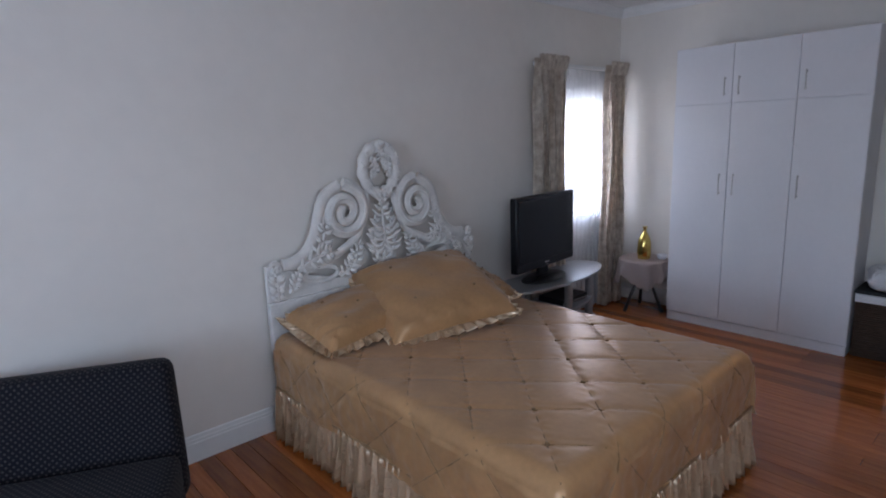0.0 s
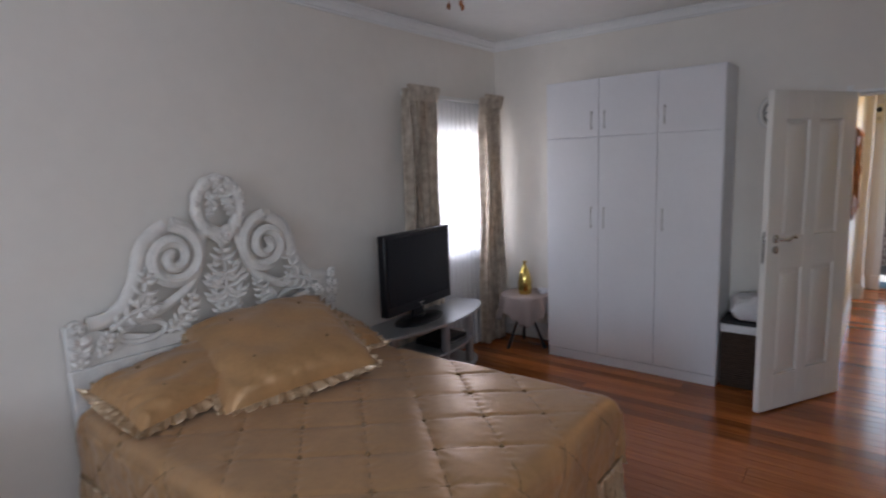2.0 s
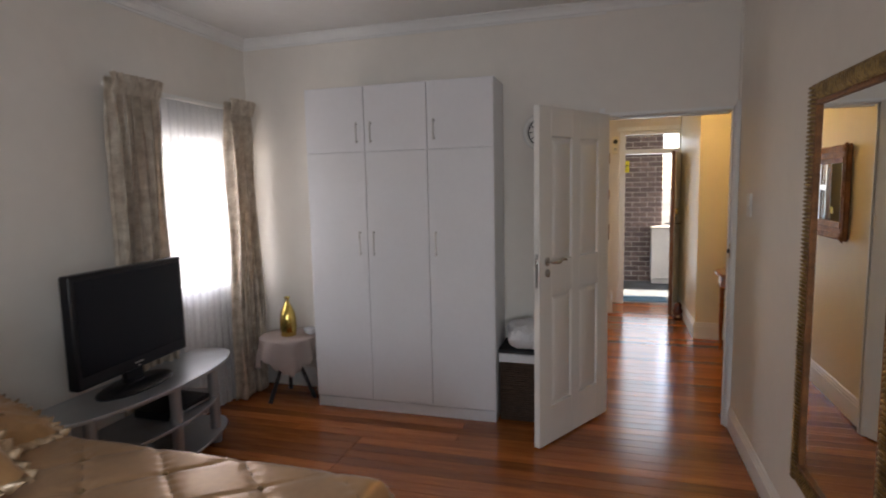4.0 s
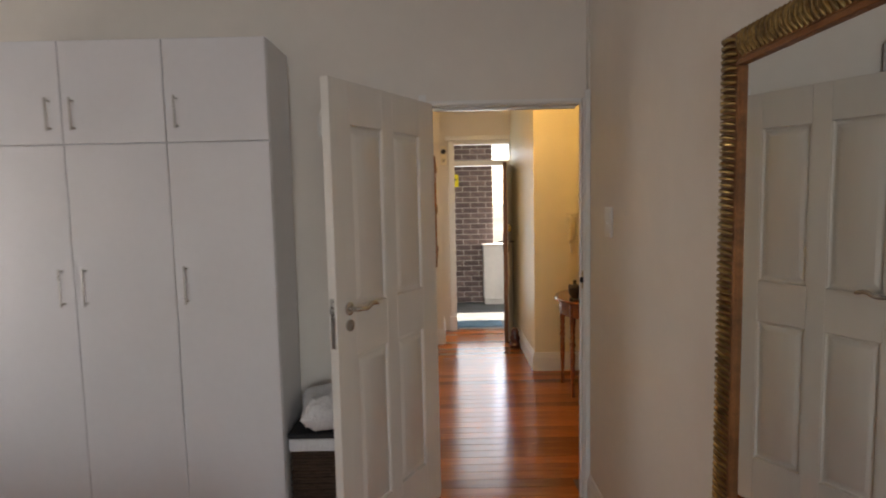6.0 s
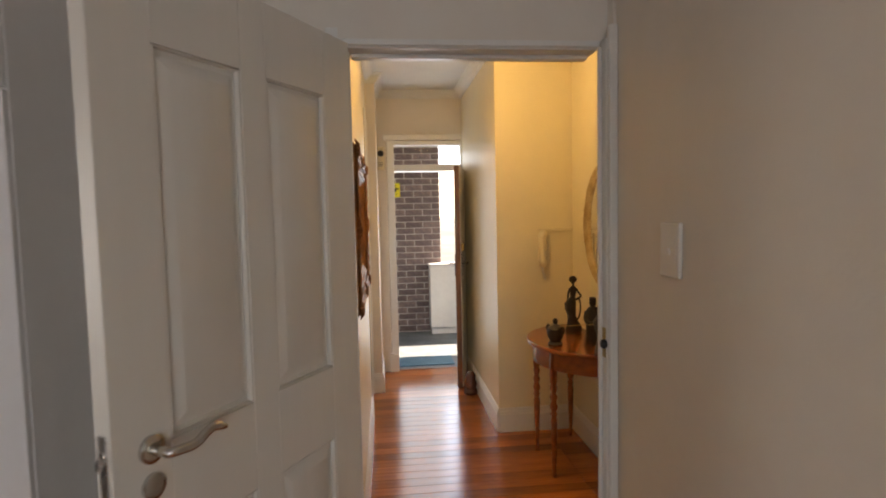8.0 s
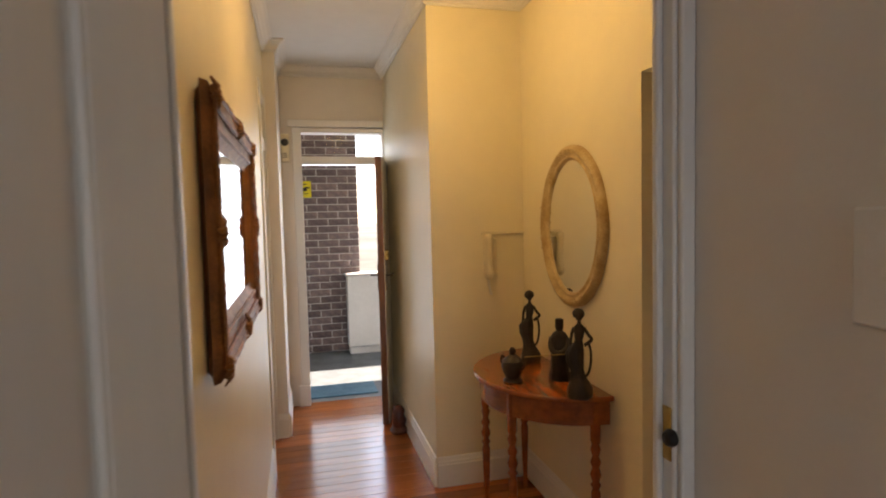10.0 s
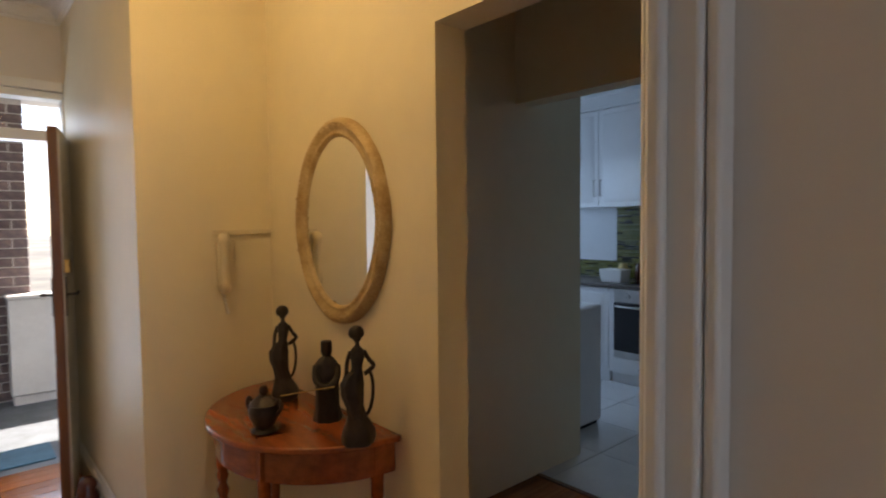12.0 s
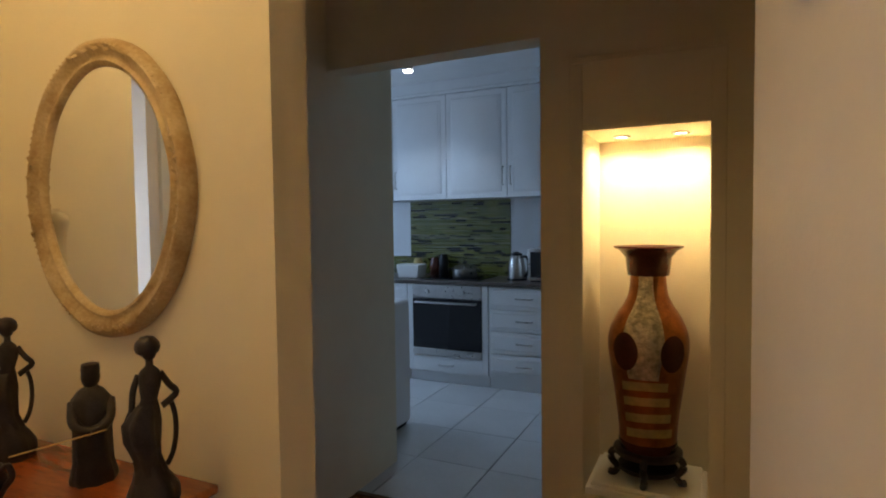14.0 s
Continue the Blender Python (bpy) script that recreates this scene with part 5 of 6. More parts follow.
# half-moon table
TX, TY, TR, TZ = 7.235, HS + 0.012, 0.452, 0.768
dt = thing("half_moon_table", "cherry wood half-moon table with turned legs", "table", (TX, TY, 0))
half = [(TR * math.cos(math.pi * k / 40), 0.98 * TR * math.sin(math.pi * k / 40)) for k in range(41)]
part("top", Shape().slab(half, TZ - 0.022, TZ), CHERRY, dt, bevel=0.006, segments=3)
ap = [(0.92 * x_, 0.92 * y_) for x_, y_ in half]
ap += [(0.88 * x_, 0.88 * y_) for x_, y_ in half[::-1]]
part("apron", Shape().slab(ap, TZ - 0.13, TZ - 0.0225), CHERRY, dt, bevel=0.002)
leg_profile = [(0.012, 0.0), (0.014, 0.02), (0.011, 0.03), (0.017, 0.20), (0.020, 0.34), (0.014, 0.36), (0.022, 0.375), (0.014, 0.39), (0.024, 0.42), (0.015, 0.45), (0.023, 0.475), (0.014, 0.50), (0.022, 0.53), (0.016, 0.55), (0.022, 0.565), (0.022, 0.64)]
for w in (8, 62, 118, 172):
    part("leg", Shape().lathe(leg_profile, (0.87 * TR * math.cos(radians(w)), 0.87 * TR * math.sin(radians(w)), 0), 16), CHERRY, dt, smooth=True)
    q = (0.87 * TR * math.cos(radians(w)), 0.87 * TR * math.sin(radians(w)))
    part("leg_block", Shape().box(q[0] - 0.022, q[0] + 0.022, q[1] - 0.022, q[1] + 0.022, 0.64, TZ - 0.023), CHERRY, dt, bevel=0.003)


def draped(profile, n, folds, amp, lean=0.0):
    """A standing draped body: ellipses of (z, rx, ry, shift) with vertical folds."""
    s = Shape()
    v = []
    for z, rx, ry, sh_ in profile:
        for k in range(n):
            w = 2 * math.pi * k / n
            f = 1 + amp * math.sin(folds * w + z * 18)
            v.append((sh_ + rx * f * math.cos(w), lean * z + ry * f * math.sin(w), z))
    s.add(v, [(j * n + k, j * n + (k + 1) % n, (j + 1) * n + (k + 1) % n, (j + 1) * n + k) for j in range(len(profile) - 1) for k in range(n)]
          + [tuple(range(n - 1, -1, -1)), tuple((len(profile) - 1) * n + k for k in range(n))])
    return s


def lady(at, turn):
    """A plain bronze figurine: draped skirt, slim torso, simple head, one arm akimbo with a hoop of cloth."""
    fg = thing("figurine", "dark bronze draped standing figurine on the table", "figurine", at, turn, "bronze figurines")
    part("plinth", draped([(0.0, 0.058, 0.052, 0), (0.018, 0.062, 0.055, 0.002), (0.04, 0.058, 0.05, 0.004), (0.062, 0.046, 0.042, 0.002), (0.08, 0.036, 0.034, -0.004), (0.092, 0.03, 0.03, -0.006)], 28, 5, 0.07), BRONZE, fg, smooth=True)
    part("skirt", draped([(0.075, 0.036, 0.034, 0), (0.11, 0.031, 0.03, -0.010), (0.145, 0.040, 0.036, -0.018), (0.18, 0.042, 0.036, -0.018), (0.205, 0.030, 0.027, -0.008), (0.215, 0.022, 0.02, -0.003)], 30, 7, 0.09), BRONZE, fg, smooth=True)
    part("torso", draped([(0.205, 0.026, 0.022, -0.002), (0.225, 0.019, 0.017, 0.0), (0.25, 0.025, 0.02, 0.003), (0.272, 0.028, 0.018, 0.003), (0.284, 0.02, 0.014, 0.003), (0.292, 0.009, 0.009, 0.003), (0.306, 0.0085, 0.0085, 0.003)], 20, 2, 0.02), BRONZE, fg, smooth=True)
    part("head", Shape().lathe([(0.004, 0.0), (0.014, 0.008), (0.0185, 0.022), (0.018, 0.034), (0.012, 0.045), (0.003, 0.05)], (0.003, -0.004, 0.301), 16)
         .lathe([(0.012, -0.012), (0.026, -0.004), (0.030, 0.006), (0.027, 0.017), (0.016, 0.027), (0.002, 0.030)], (0.0, 0.006, 0.322), 18), BRONZE, fg, smooth=True)
    part("arm", Shape().sweep(smoothed([(0.026, 0, 0.276), (0.045, 0.0, 0.25), (0.062, 0, 0.232), (0.045, -0.004, 0.218), (0.028, -0.006, 0.208)], 4), 0.0075, 8)
         .sweep(smoothed([(-0.022, 0, 0.274), (-0.034, 0.002, 0.245), (-0.038, 0, 0.21), (-0.04, 0, 0.18)], 4), 0.0075, 8), BRONZE, fg, smooth=True)
    part("scarf", Shape().sweep(smoothed([(0.045, -0.002, 0.222), (0.056, 0, 0.19), (0.058, 0, 0.15), (0.05, 0, 0.11), (0.036, 0, 0.085)], 4), 0.006, 8, 0.6)
         .sweep(smoothed([(-0.038, 0, 0.20), (-0.05, 0, 0.17), (-0.046, 0, 0.14), (-0.034, 0, 0.12)], 4), 0.010, 8, 0.6), BRONZE, fg, smooth=True)
    fg.scale = (0.84, 0.86, 1.04)
    return fg


lady((6.823, -0.648, TZ), -125)
lady((7.394, -0.675, TZ), -125)
mg = thing("robed_figurine", "dark bronze robed figurine holding a thin rod", "figurine", (7.070, -0.683, TZ), -125)
part("robe", draped([(0.0, 0.046, 0.04, 0), (0.012, 0.048, 0.042, 0), (0.05, 0.040, 0.036, 0), (0.12, 0.038, 0.034, 0), (0.16, 0.043, 0.034, 0), (0.195, 0.04, 0.03, 0), (0.215, 0.026, 0.02, 0), (0.225, 0.012, 0.011, 0)], 30, 8, 0.07), BRONZE, mg, smooth=True)
part("head", Shape().lathe([(0.008, 0.0), (0.017, 0.012), (0.02, 0.026), (0.0185, 0.04), (0.02, 0.044), (0.018, 0.058), (0.012, 0.06)], (0, 0, 0.218), 14), BRONZE, mg, smooth=True)
part("sleeve", Shape().sweep(smoothed([(0.036, 0, 0.19), (0.036, -0.022, 0.155), (0.022, -0.036, 0.135), (0.0, -0.040, 0.128)], 4), 0.012, 9).sweep(smoothed([(-0.036, 0, 0.19), (-0.036, -0.022, 0.155), (-0.022, -0.036, 0.135), (0.0, -0.040, 0.128)], 4), 0.012, 9), BRONZE, mg, smooth=True)
part("rod", Shape().sweep([(0.03, -0.05, 0.13), (-0.15, -0.05, 0.105)], 0.002, 6, 1, (0, 0, 1)), STRAW, mg)
un = thing("incense_burner", "small dark bronze incense burner with handles", "incense burner", (7.108, -0.471, TZ), 30)
part("bowl", Shape().lathe([(0.03, 0.0), (0.044, 0.006), (0.04, 0.014), (0.03, 0.02), (0.046, 0.05), (0.05, 0.075), (0.043, 0.092), (0.048, 0.096), (0.04, 0.104), (0.022, 0.118), (0.01, 0.124)], n=26), BRONZE, un, smooth=True)
part("finial", Shape().lathe([(0.006, 0.12), (0.014, 0.13), (0.016, 0.142), (0.008, 0.155)], n=12), BRONZE, un, smooth=True)
part("handle", Shape().sweep(smoothed([(0.046, 0, 0.06), (0.066, 0, 0.085), (0.058, 0, 0.11), (0.044, 0, 0.098)], 4), 0.006, 8), BRONZE, un, smooth=True)
part("handle", Shape().sweep(smoothed([(-0.046, 0, 0.06), (-0.066, 0, 0.085), (-0.058, 0, 0.11), (-0.044, 0, 0.098)], 4), 0.006, 8), BRONZE, un, smooth=True)

# entrance door, opened inward, with panes towards the corridor
fd = thing("entrance_door", "varnished wooden entrance door with panes, standing open", "door", (ENT - 0.004, -0.262, 0.012),
           math.degrees(math.atan2(-0.115 + 0.262, 8.75 - ENT)))
fw = 0.675
st = Shape().box(0, 0.085, -0.022, 0.022, 0, 1.94).box(fw - 0.085, fw, -0.022, 0.022, 0, 1.94).box(0.085, fw - 0.085, -0.022, 0.022, 0, 0.2).box(0.085, fw - 0.085, -0.022, 0.022, 1.86, 1.94)
for z in (0.62, 1.04, 1.45):
    st.box(0.085, fw - 0.085, -0.02, 0.02, z, z + 0.06)
st.box(fw / 2 - 0.025, fw / 2 + 0.025, -0.019, 0.019, 0.2, 1.86)
part("leaf_frame", st, DOORWOOD, fd, bevel=0.004)
part("pane", Shape().box(0.08, fw - 0.08, -0.004, 0.004, 0.19, 1.87), OVENGLASS, fd)
part("painted_face", Shape().box(0.004, fw - 0.012, 0.0225, 0.028, 0.004, 1.936), DOORPAINT, fd)
part("lever", Shape().box(fw - 0.07, fw - 0.03, -0.03, -0.0225, 0.98, 1.18).box(fw - 0.07, fw - 0.03, 0.0285, 0.036, 0.98, 1.18)
     .sweep([(fw - 0.05, -0.03, 1.09), (fw - 0.05, -0.075, 1.09), (fw - 0.16, -0.075, 1.09)], 0.008).sweep([(fw - 0.05, 0.036, 1.09), (fw - 0.05, 0.075, 1.09), (fw - 0.16, 0.075, 1.09)], 0.008), EBONY, fd, bevel=0.002)
part("night_latch", Shape().box(fw - 0.10, fw - 0.01, 0.0285, 0.055, 1.20, 1.27), BRASS, fd, bevel=0.005)
ds = thing("door_stop", "dark carved wooden door stop on the floor", "door stop", (8.62, -0.19, 0.0), 20)
part("body", Shape().lathe([(0.055, 0.0), (0.065, 0.02), (0.045, 0.05), (0.058, 0.09), (0.04, 0.13), (0.046, 0.16), (0.026, 0.19), (0.004, 0.20)], n=18), MAROON, ds, smooth=True)
sr = thing("alarm_siren", "cream alarm box with round black sounder", "alarm", (ENT - 0.001, 0.525, 2.08))
part("case", Shape().box(-0.04, 0, -0.034, 0.034, -0.11, 0.11), HALLWALL, sr, bevel=0.006)
part("sounder", Shape().lathe([(0.0, 0.012), (0.026, 0.01), (0.03, 0.0)][::-1], n=22).moved(pose(-0.04, 0, 0.045, 0, -90, 0)), BLACKPLASTIC, sr, smooth=True)
part("grille", Shape().box(-0.042, -0.0405, -0.02, 0.02, -0.075, -0.07).box(-0.042, -0.0405, -0.02, 0.02, -0.06, -0.055).box(-0.042, -0.0405, -0.02, 0.02, -0.045, -0.04), BLACKPLASTIC, sr)

# small dark oval plaque on the hall's west wall
op = thing("oval_plaque", "small dark oval plaque with brass rim", "plaque", (5.669, -0.63, 1.76), 8.3)
part("rim", Shape().sweep([(0.012, 0.095 * math.sin(2 * math.pi * k / 36), 0.14 * math.cos(2 * math.pi * k / 36)) for k in range(36)], 0.006, 8, 1, (1, 0, 0), True), BRASS, op, smooth=True)
part("panel", Shape().prism([(0.092 * math.sin(2 * math.pi * k / 36), 0.137 * math.cos(2 * math.pi * k / 36)) for k in range(36)], -0.014, 0.004).moved(pose(0, 0, 0, 0, 0, 90)), MAROON, op)

# ---------------------------------------------------------------- niche vase
NV = ((NX0 + NX1) / 2 - 0.0, KY - 0.17)
ns = thing("vase_stand", "black carved wooden vase stand with curled feet", "vase stand", (NV[0], NV[1], NZ0 + 0.045))
part("top", Shape().lathe([(0.115, 0.095), (0.13, 0.10), (0.13, 0.115), (0.115, 0.12), (0.11, 0.12)], n=36), EBONY, ns, smooth=True)
for k in range(5):
    w = 2 * math.pi * k / 5 + 0.3
    c, s_ = math.cos(w), math.sin(w)
    sl = Shape().sweep(smoothed([(0.10 * c, 0.10 * s_, 0.105), (0.135 * c, 0.135 * s_, 0.10), (0.14 * c, 0.14 * s_, 0.07), (0.115 * c, 0.115 * s_, 0.035), (0.13 * c, 0.13 * s_, 0.012), (0.148 * c, 0.148 * s_, 0.018)], 4), 0.014, 8, 1, (0, 0, 1))
    part("foot", sl, EBONY, ns, smooth=True)
part("apron_ring", Shape().lathe([(0.10, 0.03), (0.112, 0.035), (0.112, 0.05), (0.10, 0.05)], n=36), EBONY, ns, smooth=True)
vs = thing("tall_vase", "tall baluster vase in copper, silver leaf and maroon", "vase", (NV[0], NV[1], NZ0 + 0.166))
vprof = [(0.102, 0.0), (0.107, 0.02), (0.112, 0.10), (0.124, 0.20), (0.141, 0.32), (0.151, 0.40), (0.147, 0.46), (0.124, 0.52), (0.092, 0.57), (0.075, 0.61), (0.068, 0.66), (0.068, 0.70), (0.075, 0.72)]
vfine = [tuple(p) for p in smoothed([Vector((r, z, 0)) for r, z in vprof], 5)]
vfine = [(p[0], p[1]) for p in vfine]


def on_vase(z):
    for (r0, z0), (r1, z1) in zip(vfine, vfine[1:]):
        if z0 <= z <= z1 + 1e-9:
            return r0 + (r1 - r0) * (z - z0) / max(z1 - z0, 1e-9)
    return vfine[-1][0]


part("body", Shape().lathe(vfine, n=48), COPPER, vs, smooth=True)
part("neck_band", Shape().lathe([(0.077, 0.685), (0.080, 0.70), (0.086, 0.755), (0.108, 0.782), (0.13, 0.793), (0.13, 0.799), (0.115, 0.797), (0.08, 0.77)], n=48), MAROON, vs, smooth=True)
part("base_band", Shape().lathe([(0.104, 0.0), (0.1095, 0.02), (0.1105, 0.035), (0.106, 0.04)], n=48), MAROON, vs, smooth=True)


def patch(a0, a1, z0, z1, lift=0.0012, shape=None, nu=16, nv=14):
    """A piece of inlay that follows the vase's side; shape(u, v) gives its bent u, v."""
    def fn(u, v):
        if shape:
            u, v = shape(u, v)
        a, z_ = radians(a0 + (a1 - a0) * u), z0 + (z1 - z0) * v
        r = on_vase(z_) + lift
        return (r * math.cos(a), r * math.sin(a), z_)
    return Shape().sheet(nu, nv, fn)


def disc(u, v):
    w, r = 2 * math.pi * u, v * 0.5
    return 0.5 + r * math.cos(w), 0.5 + r * math.sin(w)


def waisted(u, v):
    return 0.5 + (u - 0.5) * (0.75 + 0.5 * math.sin(3.0 * v + 0.3) ** 2 * (0.4 + v * 0.3)), v


part("silver_inlay", patch(58, 118, 0.30, 0.69, 0.001, waisted, 20, 30), SILVERLEAF, vs, smooth=True)
part("maroon_disc", patch(40, 82, 0.33, 0.475, 0.0022, disc, 30, 8), MAROON, vs, smooth=True)
part("maroon_disc", patch(112, 152, 0.33, 0.47, 0.0022, disc, 30, 8), MAROON, vs, smooth=True)
for k, z in enumerate((0.065, 0.125, 0.19, 0.25)):
    part("straw_band", patch(52, 145 - 6 * k, z, z + 0.034, 0.0014, lambda u, v: (u, v + 0.25 * math.sin(2.4 * u)), 24, 3), STRAW, vs, smooth=True)
for nx in (5.87, 6.09):
    dl = thing("downlight", "small recessed downlight glowing warm", "downlight", (nx, KY - 0.21, NZ1), group="niche downlights")
    part("ring", Shape().sweep([(0.03 * math.cos(2 * math.pi * k / 24), 0.03 * math.sin(2 * math.pi * k / 24), -0.003) for k in range(24)], 0.005, 6, 1, (0, 0, 1), True), CHROME, dl, smooth=True)
    part("lens", Shape().lathe([(0.026, -0.003), (0.026, -0.001)], n=20), LAMPGLOW, dl)

# ---------------------------------------------------------------- kitchen
CF, CT = -4.15, 0.885
ct = thing("kitchen_counter", "dark speckled stone counter top", "counter", (0, 0, 0))
part("slab", Shape().box(5.92, 9.6, -4.715, CF + 0.02, 0.855, CT), STONE, ct, bevel=0.006)


def cupboard_door(s, x0, x1, z0, z1, y_):
    """A wrapped door with a routed panel, facing +y at y_."""
    s.box(x0, x1, y_ - 0.018, y_, z0, z1)
    s.frustum(x0 + 0.045, x1 - 0.045, z0 + 0.045, z1 - 0.045, y_ + 0.0002, y_ + 0.007, 0.012)
    s.frustum(x0 + 0.07, x1 - 0.07, z0 + 0.07, z1 - 0.07, y_ + 0.0072, y_ + 0.013, 0.016)


def bar_handle(x_, z_, y_, horizontal):
    h_ = 0.065 if horizontal else 0.075
    e = (h_, 0) if horizontal else (0, h_)
    p = [(x_ - e[0], y_, z_ - e[1]), (x_ - e[0], y_ + 0.028, z_ - e[1]), (x_ + e[0], y_ + 0.028, z_ + e[1]), (x_ + e[0], y_, z_ + e[1])]
    return Shape().sweep(p, 0.006, 8, 1, (1, 0, 0) if not horizontal else (0, 0, 1))


dw = thing("drawer_unit", "white four-drawer kitchen base unit with bar handles", "cabinet", (0, 0, 0))
part("carcass", Shape().box(6.78, 7.40, -4.70, CF - 0.02, 0.10, 0.852).box(6.78, 7.40, -4.60, CF - 0.05, 0.0, 0.10), CABWHITE, dw)
for k in range(4):
    z0 = 0.125 + k * 0.182
    s_ = Shape().box(6.785, 7.395, CF - 0.018, CF, z0, z0 + 0.172)
    s_.frustum(6.81, 7.37, z0 + 0.025, z0 + 0.147, CF + 0.0002, CF + 0.006, 0.01)
    part("drawer", s_, CABWHITE, dw, bevel=0.002)
    part("handle", bar_handle(7.09, z0 + 0.09, CF + 0.006, True), STEEL, dw, smooth=True)
ov_ = thing("oven_unit", "built-in steel oven with black glass door", "oven", (0, 0, 0))
part("housing", Shape().box(7.405, 7.455, -4.70, CF, 0.10, 0.852).box(8.10, 8.15, -4.70, CF, 0.10, 0.852).box(7.455, 8.10, -4.70, CF, 0.10, 0.235).box(7.405, 8.15, -4.6, CF - 0.05, 0, 0.10), CABWHITE, ov_, bevel=0.002)
part("control_panel", Shape().box(7.46, 8.095, -4.6, CF + 0.008, 0.735, 0.85), STEEL, ov_, bevel=0.003)
part("door", Shape().box(7.46, 8.095, -4.6, CF + 0.012, 0.30, 0.73), OVENGLASS, ov_, bevel=0.004)
part("lower_trim", Shape().box(7.46, 8.095, -4.6, CF + 0.01, 0.24, 0.297), STEEL, ov_, bevel=0.003)
part("door_handle", Shape().sweep([(7.50, CF + 0.012, 0.70), (7.50, CF + 0.045, 0.70), (8.055, CF + 0.045, 0.70), (8.055, CF + 0.012, 0.70)], 0.009, 8, 1, (0, 0, 1)), STEEL, ov_, smooth=True)
for kx in (7.62, 7.95):
    part("knob", Shape().lathe([(0.018, 0), (0.016, 0.018)], n=16).moved(pose(kx, CF + 0.008, 0.79, -90, 0, 0)), STEEL, ov_, smooth=True)
part("drawer_handle", bar_handle(7.78, 0.165, CF + 0.001, True), STEEL, ov_, smooth=True)
for x0 in (8.155, 8.76):
    cb = thing("base_cabinet", "white kitchen base cabinet", "cabinet", (0, 0, 0), group="kitchen base cabinets")
    part("carcass", Shape().box(x0, x0 + 0.60, -4.70, CF - 0.02, 0.0, 0.852), CABWHITE, cb)
    s_ = Shape()
    cupboard_door(s_, x0 + 0.003, x0 + 0.597, 0.11, 0.85, CF)
    part("door", s_, CABWHITE, cb, bevel=0.002)
cb = thing("base_cabinet", "white kitchen base cabinet", "cabinet", (0, 0, 0), group="kitchen base cabinets")
part("carcass", Shape().box(5.95, 6.775, -4.70, CF, 0.0, 0.852), CABWHITE, cb)
UF, UZ0, UZ1 = -4.36, 1.585, 2.50
edges = [6.44, 6.93, 7.30, 7.86, 8.40, 8.95]
for i, (a, b) in enumerate(zip(edges, edges[1:])):
    uc = thing("wall_cabinet", "white wall cabinet with routed panel door", "cabinet", (0, 0, 0), group="kitchen wall cabinets")
    part("carcass", Shape().box(a, b, -4.715, UF - 0.02, UZ0, UZ1), CABWHITE, uc)
    s_ = Shape()
    cupboard_door(s_, a + 0.002, b - 0.002, UZ0, UZ1 - 0.005, UF)
    part("door", s_, CABWHITE, uc, bevel=0.002)
    part("handle", bar_handle(a + 0.035 if i in (2, 4) else b - 0.035, UZ0 + 0.18, UF, False), STEEL, uc, smooth=True)
pel = setting("trim_cabinet_top", Shape().box(6.44, 8.95, -4.715, UF + 0.015, UZ1 + 0.001, UZ1 + 0.03), CABWHITE, "white cornice strip over the wall cabinets", bevel=0.004)
ap_ = thing("white_appliance", "white appliance standing against the kitchen wall", "appliance", (0, 0, 0))
part("body", Shape().box(7.60, 8.20, -3.19, -2.63, 0.03, 0.86), CABWHITE, ap_, bevel=0.02, segments=3)
part("kick", Shape().box(7.63, 8.18, -3.17, -2.65, 0.0, 0.03), BLACKPLASTIC, ap_)
# glass mosaic: rows of thin strips over the hob, and low rows beside it
splash = tagged(new("wall_splashback"), "green and black glass mosaic splashback", "", "", "structure")
GREENS = [material("mosaic_green", (0.13, 0.14, 0.03), 0.18, bump=0), material("mosaic_olive", (0.20, 0.19, 0.05), 0.18, bump=0), material("mosaic_black", (0.012, 0.014, 0.008), 0.15, bump=0)]
strips = [Shape(), Shape(), Shape()]
rs = random.Random(3)
z = CT + 0.002
row = 0
while z < UZ0 - 0.005:
    h_ = rs.choice((0.010, 0.016, 0.020))
    xx = 7.39 - rs.uniform(0, 0.08)
    while xx < (8.42 if z > 1.05 else 8.9):
        ln = rs.choice((0.06, 0.10, 0.15))
        x0, x1 = max(xx, 7.39), min(xx + ln, 8.42 if z > 1.05 else 8.9)
        if x1 - x0 > 0.01:
            strips[rs.choice((0, 0, 1, 1, 2))].box(x0, x1 - 0.0015, -4.7199, -4.714, z, min(z + h_ - 0.0015, UZ0))
        xx += ln
    z += h_
for st_, g_ in zip(strips, GREENS):
    tagged(part("mosaic_strip", st_, g_, splash), kind="stuff")
# things on the counter
kt = thing("kettle", "black and steel electric kettle", "kettle", (7.24, -4.42, CT))
part("body", Shape().lathe([(0.07, 0.0), (0.075, 0.02), (0.072, 0.10), (0.06, 0.18), (0.052, 0.205), (0.03, 0.222), (0.0, 0.228)], n=28), STEEL, kt, smooth=True)
part("handle", Shape().sweep(smoothed([(-0.05, 0.02, 0.20), (-0.105, 0.04, 0.19), (-0.115, 0.04, 0.10), (-0.085, 0.03, 0.03)], 4), 0.013, 8), BLACKPLASTIC, kt, smooth=True)
part("base", Shape().lathe([(0.082, -0.0), (0.082, 0.016)], n=28), BLACKPLASTIC, kt)
part("lid", Shape().lathe([(0.05, 0.206), (0.045, 0.226), (0.012, 0.24)], n=24), BLACKPLASTIC, kt, smooth=True)
mw = thing("microwave", "steel microwave oven with dark door", "microwave", (6.86, -4.45, CT))
part("case", Shape().box(-0.24, 0.24, -0.2, 0.18, 0.01, 0.27), STEEL, mw, bevel=0.008)
part("door", Shape().box(-0.12, 0.215, 0.181, 0.19, 0.04, 0.245), OVENGLASS, mw, bevel=0.003)
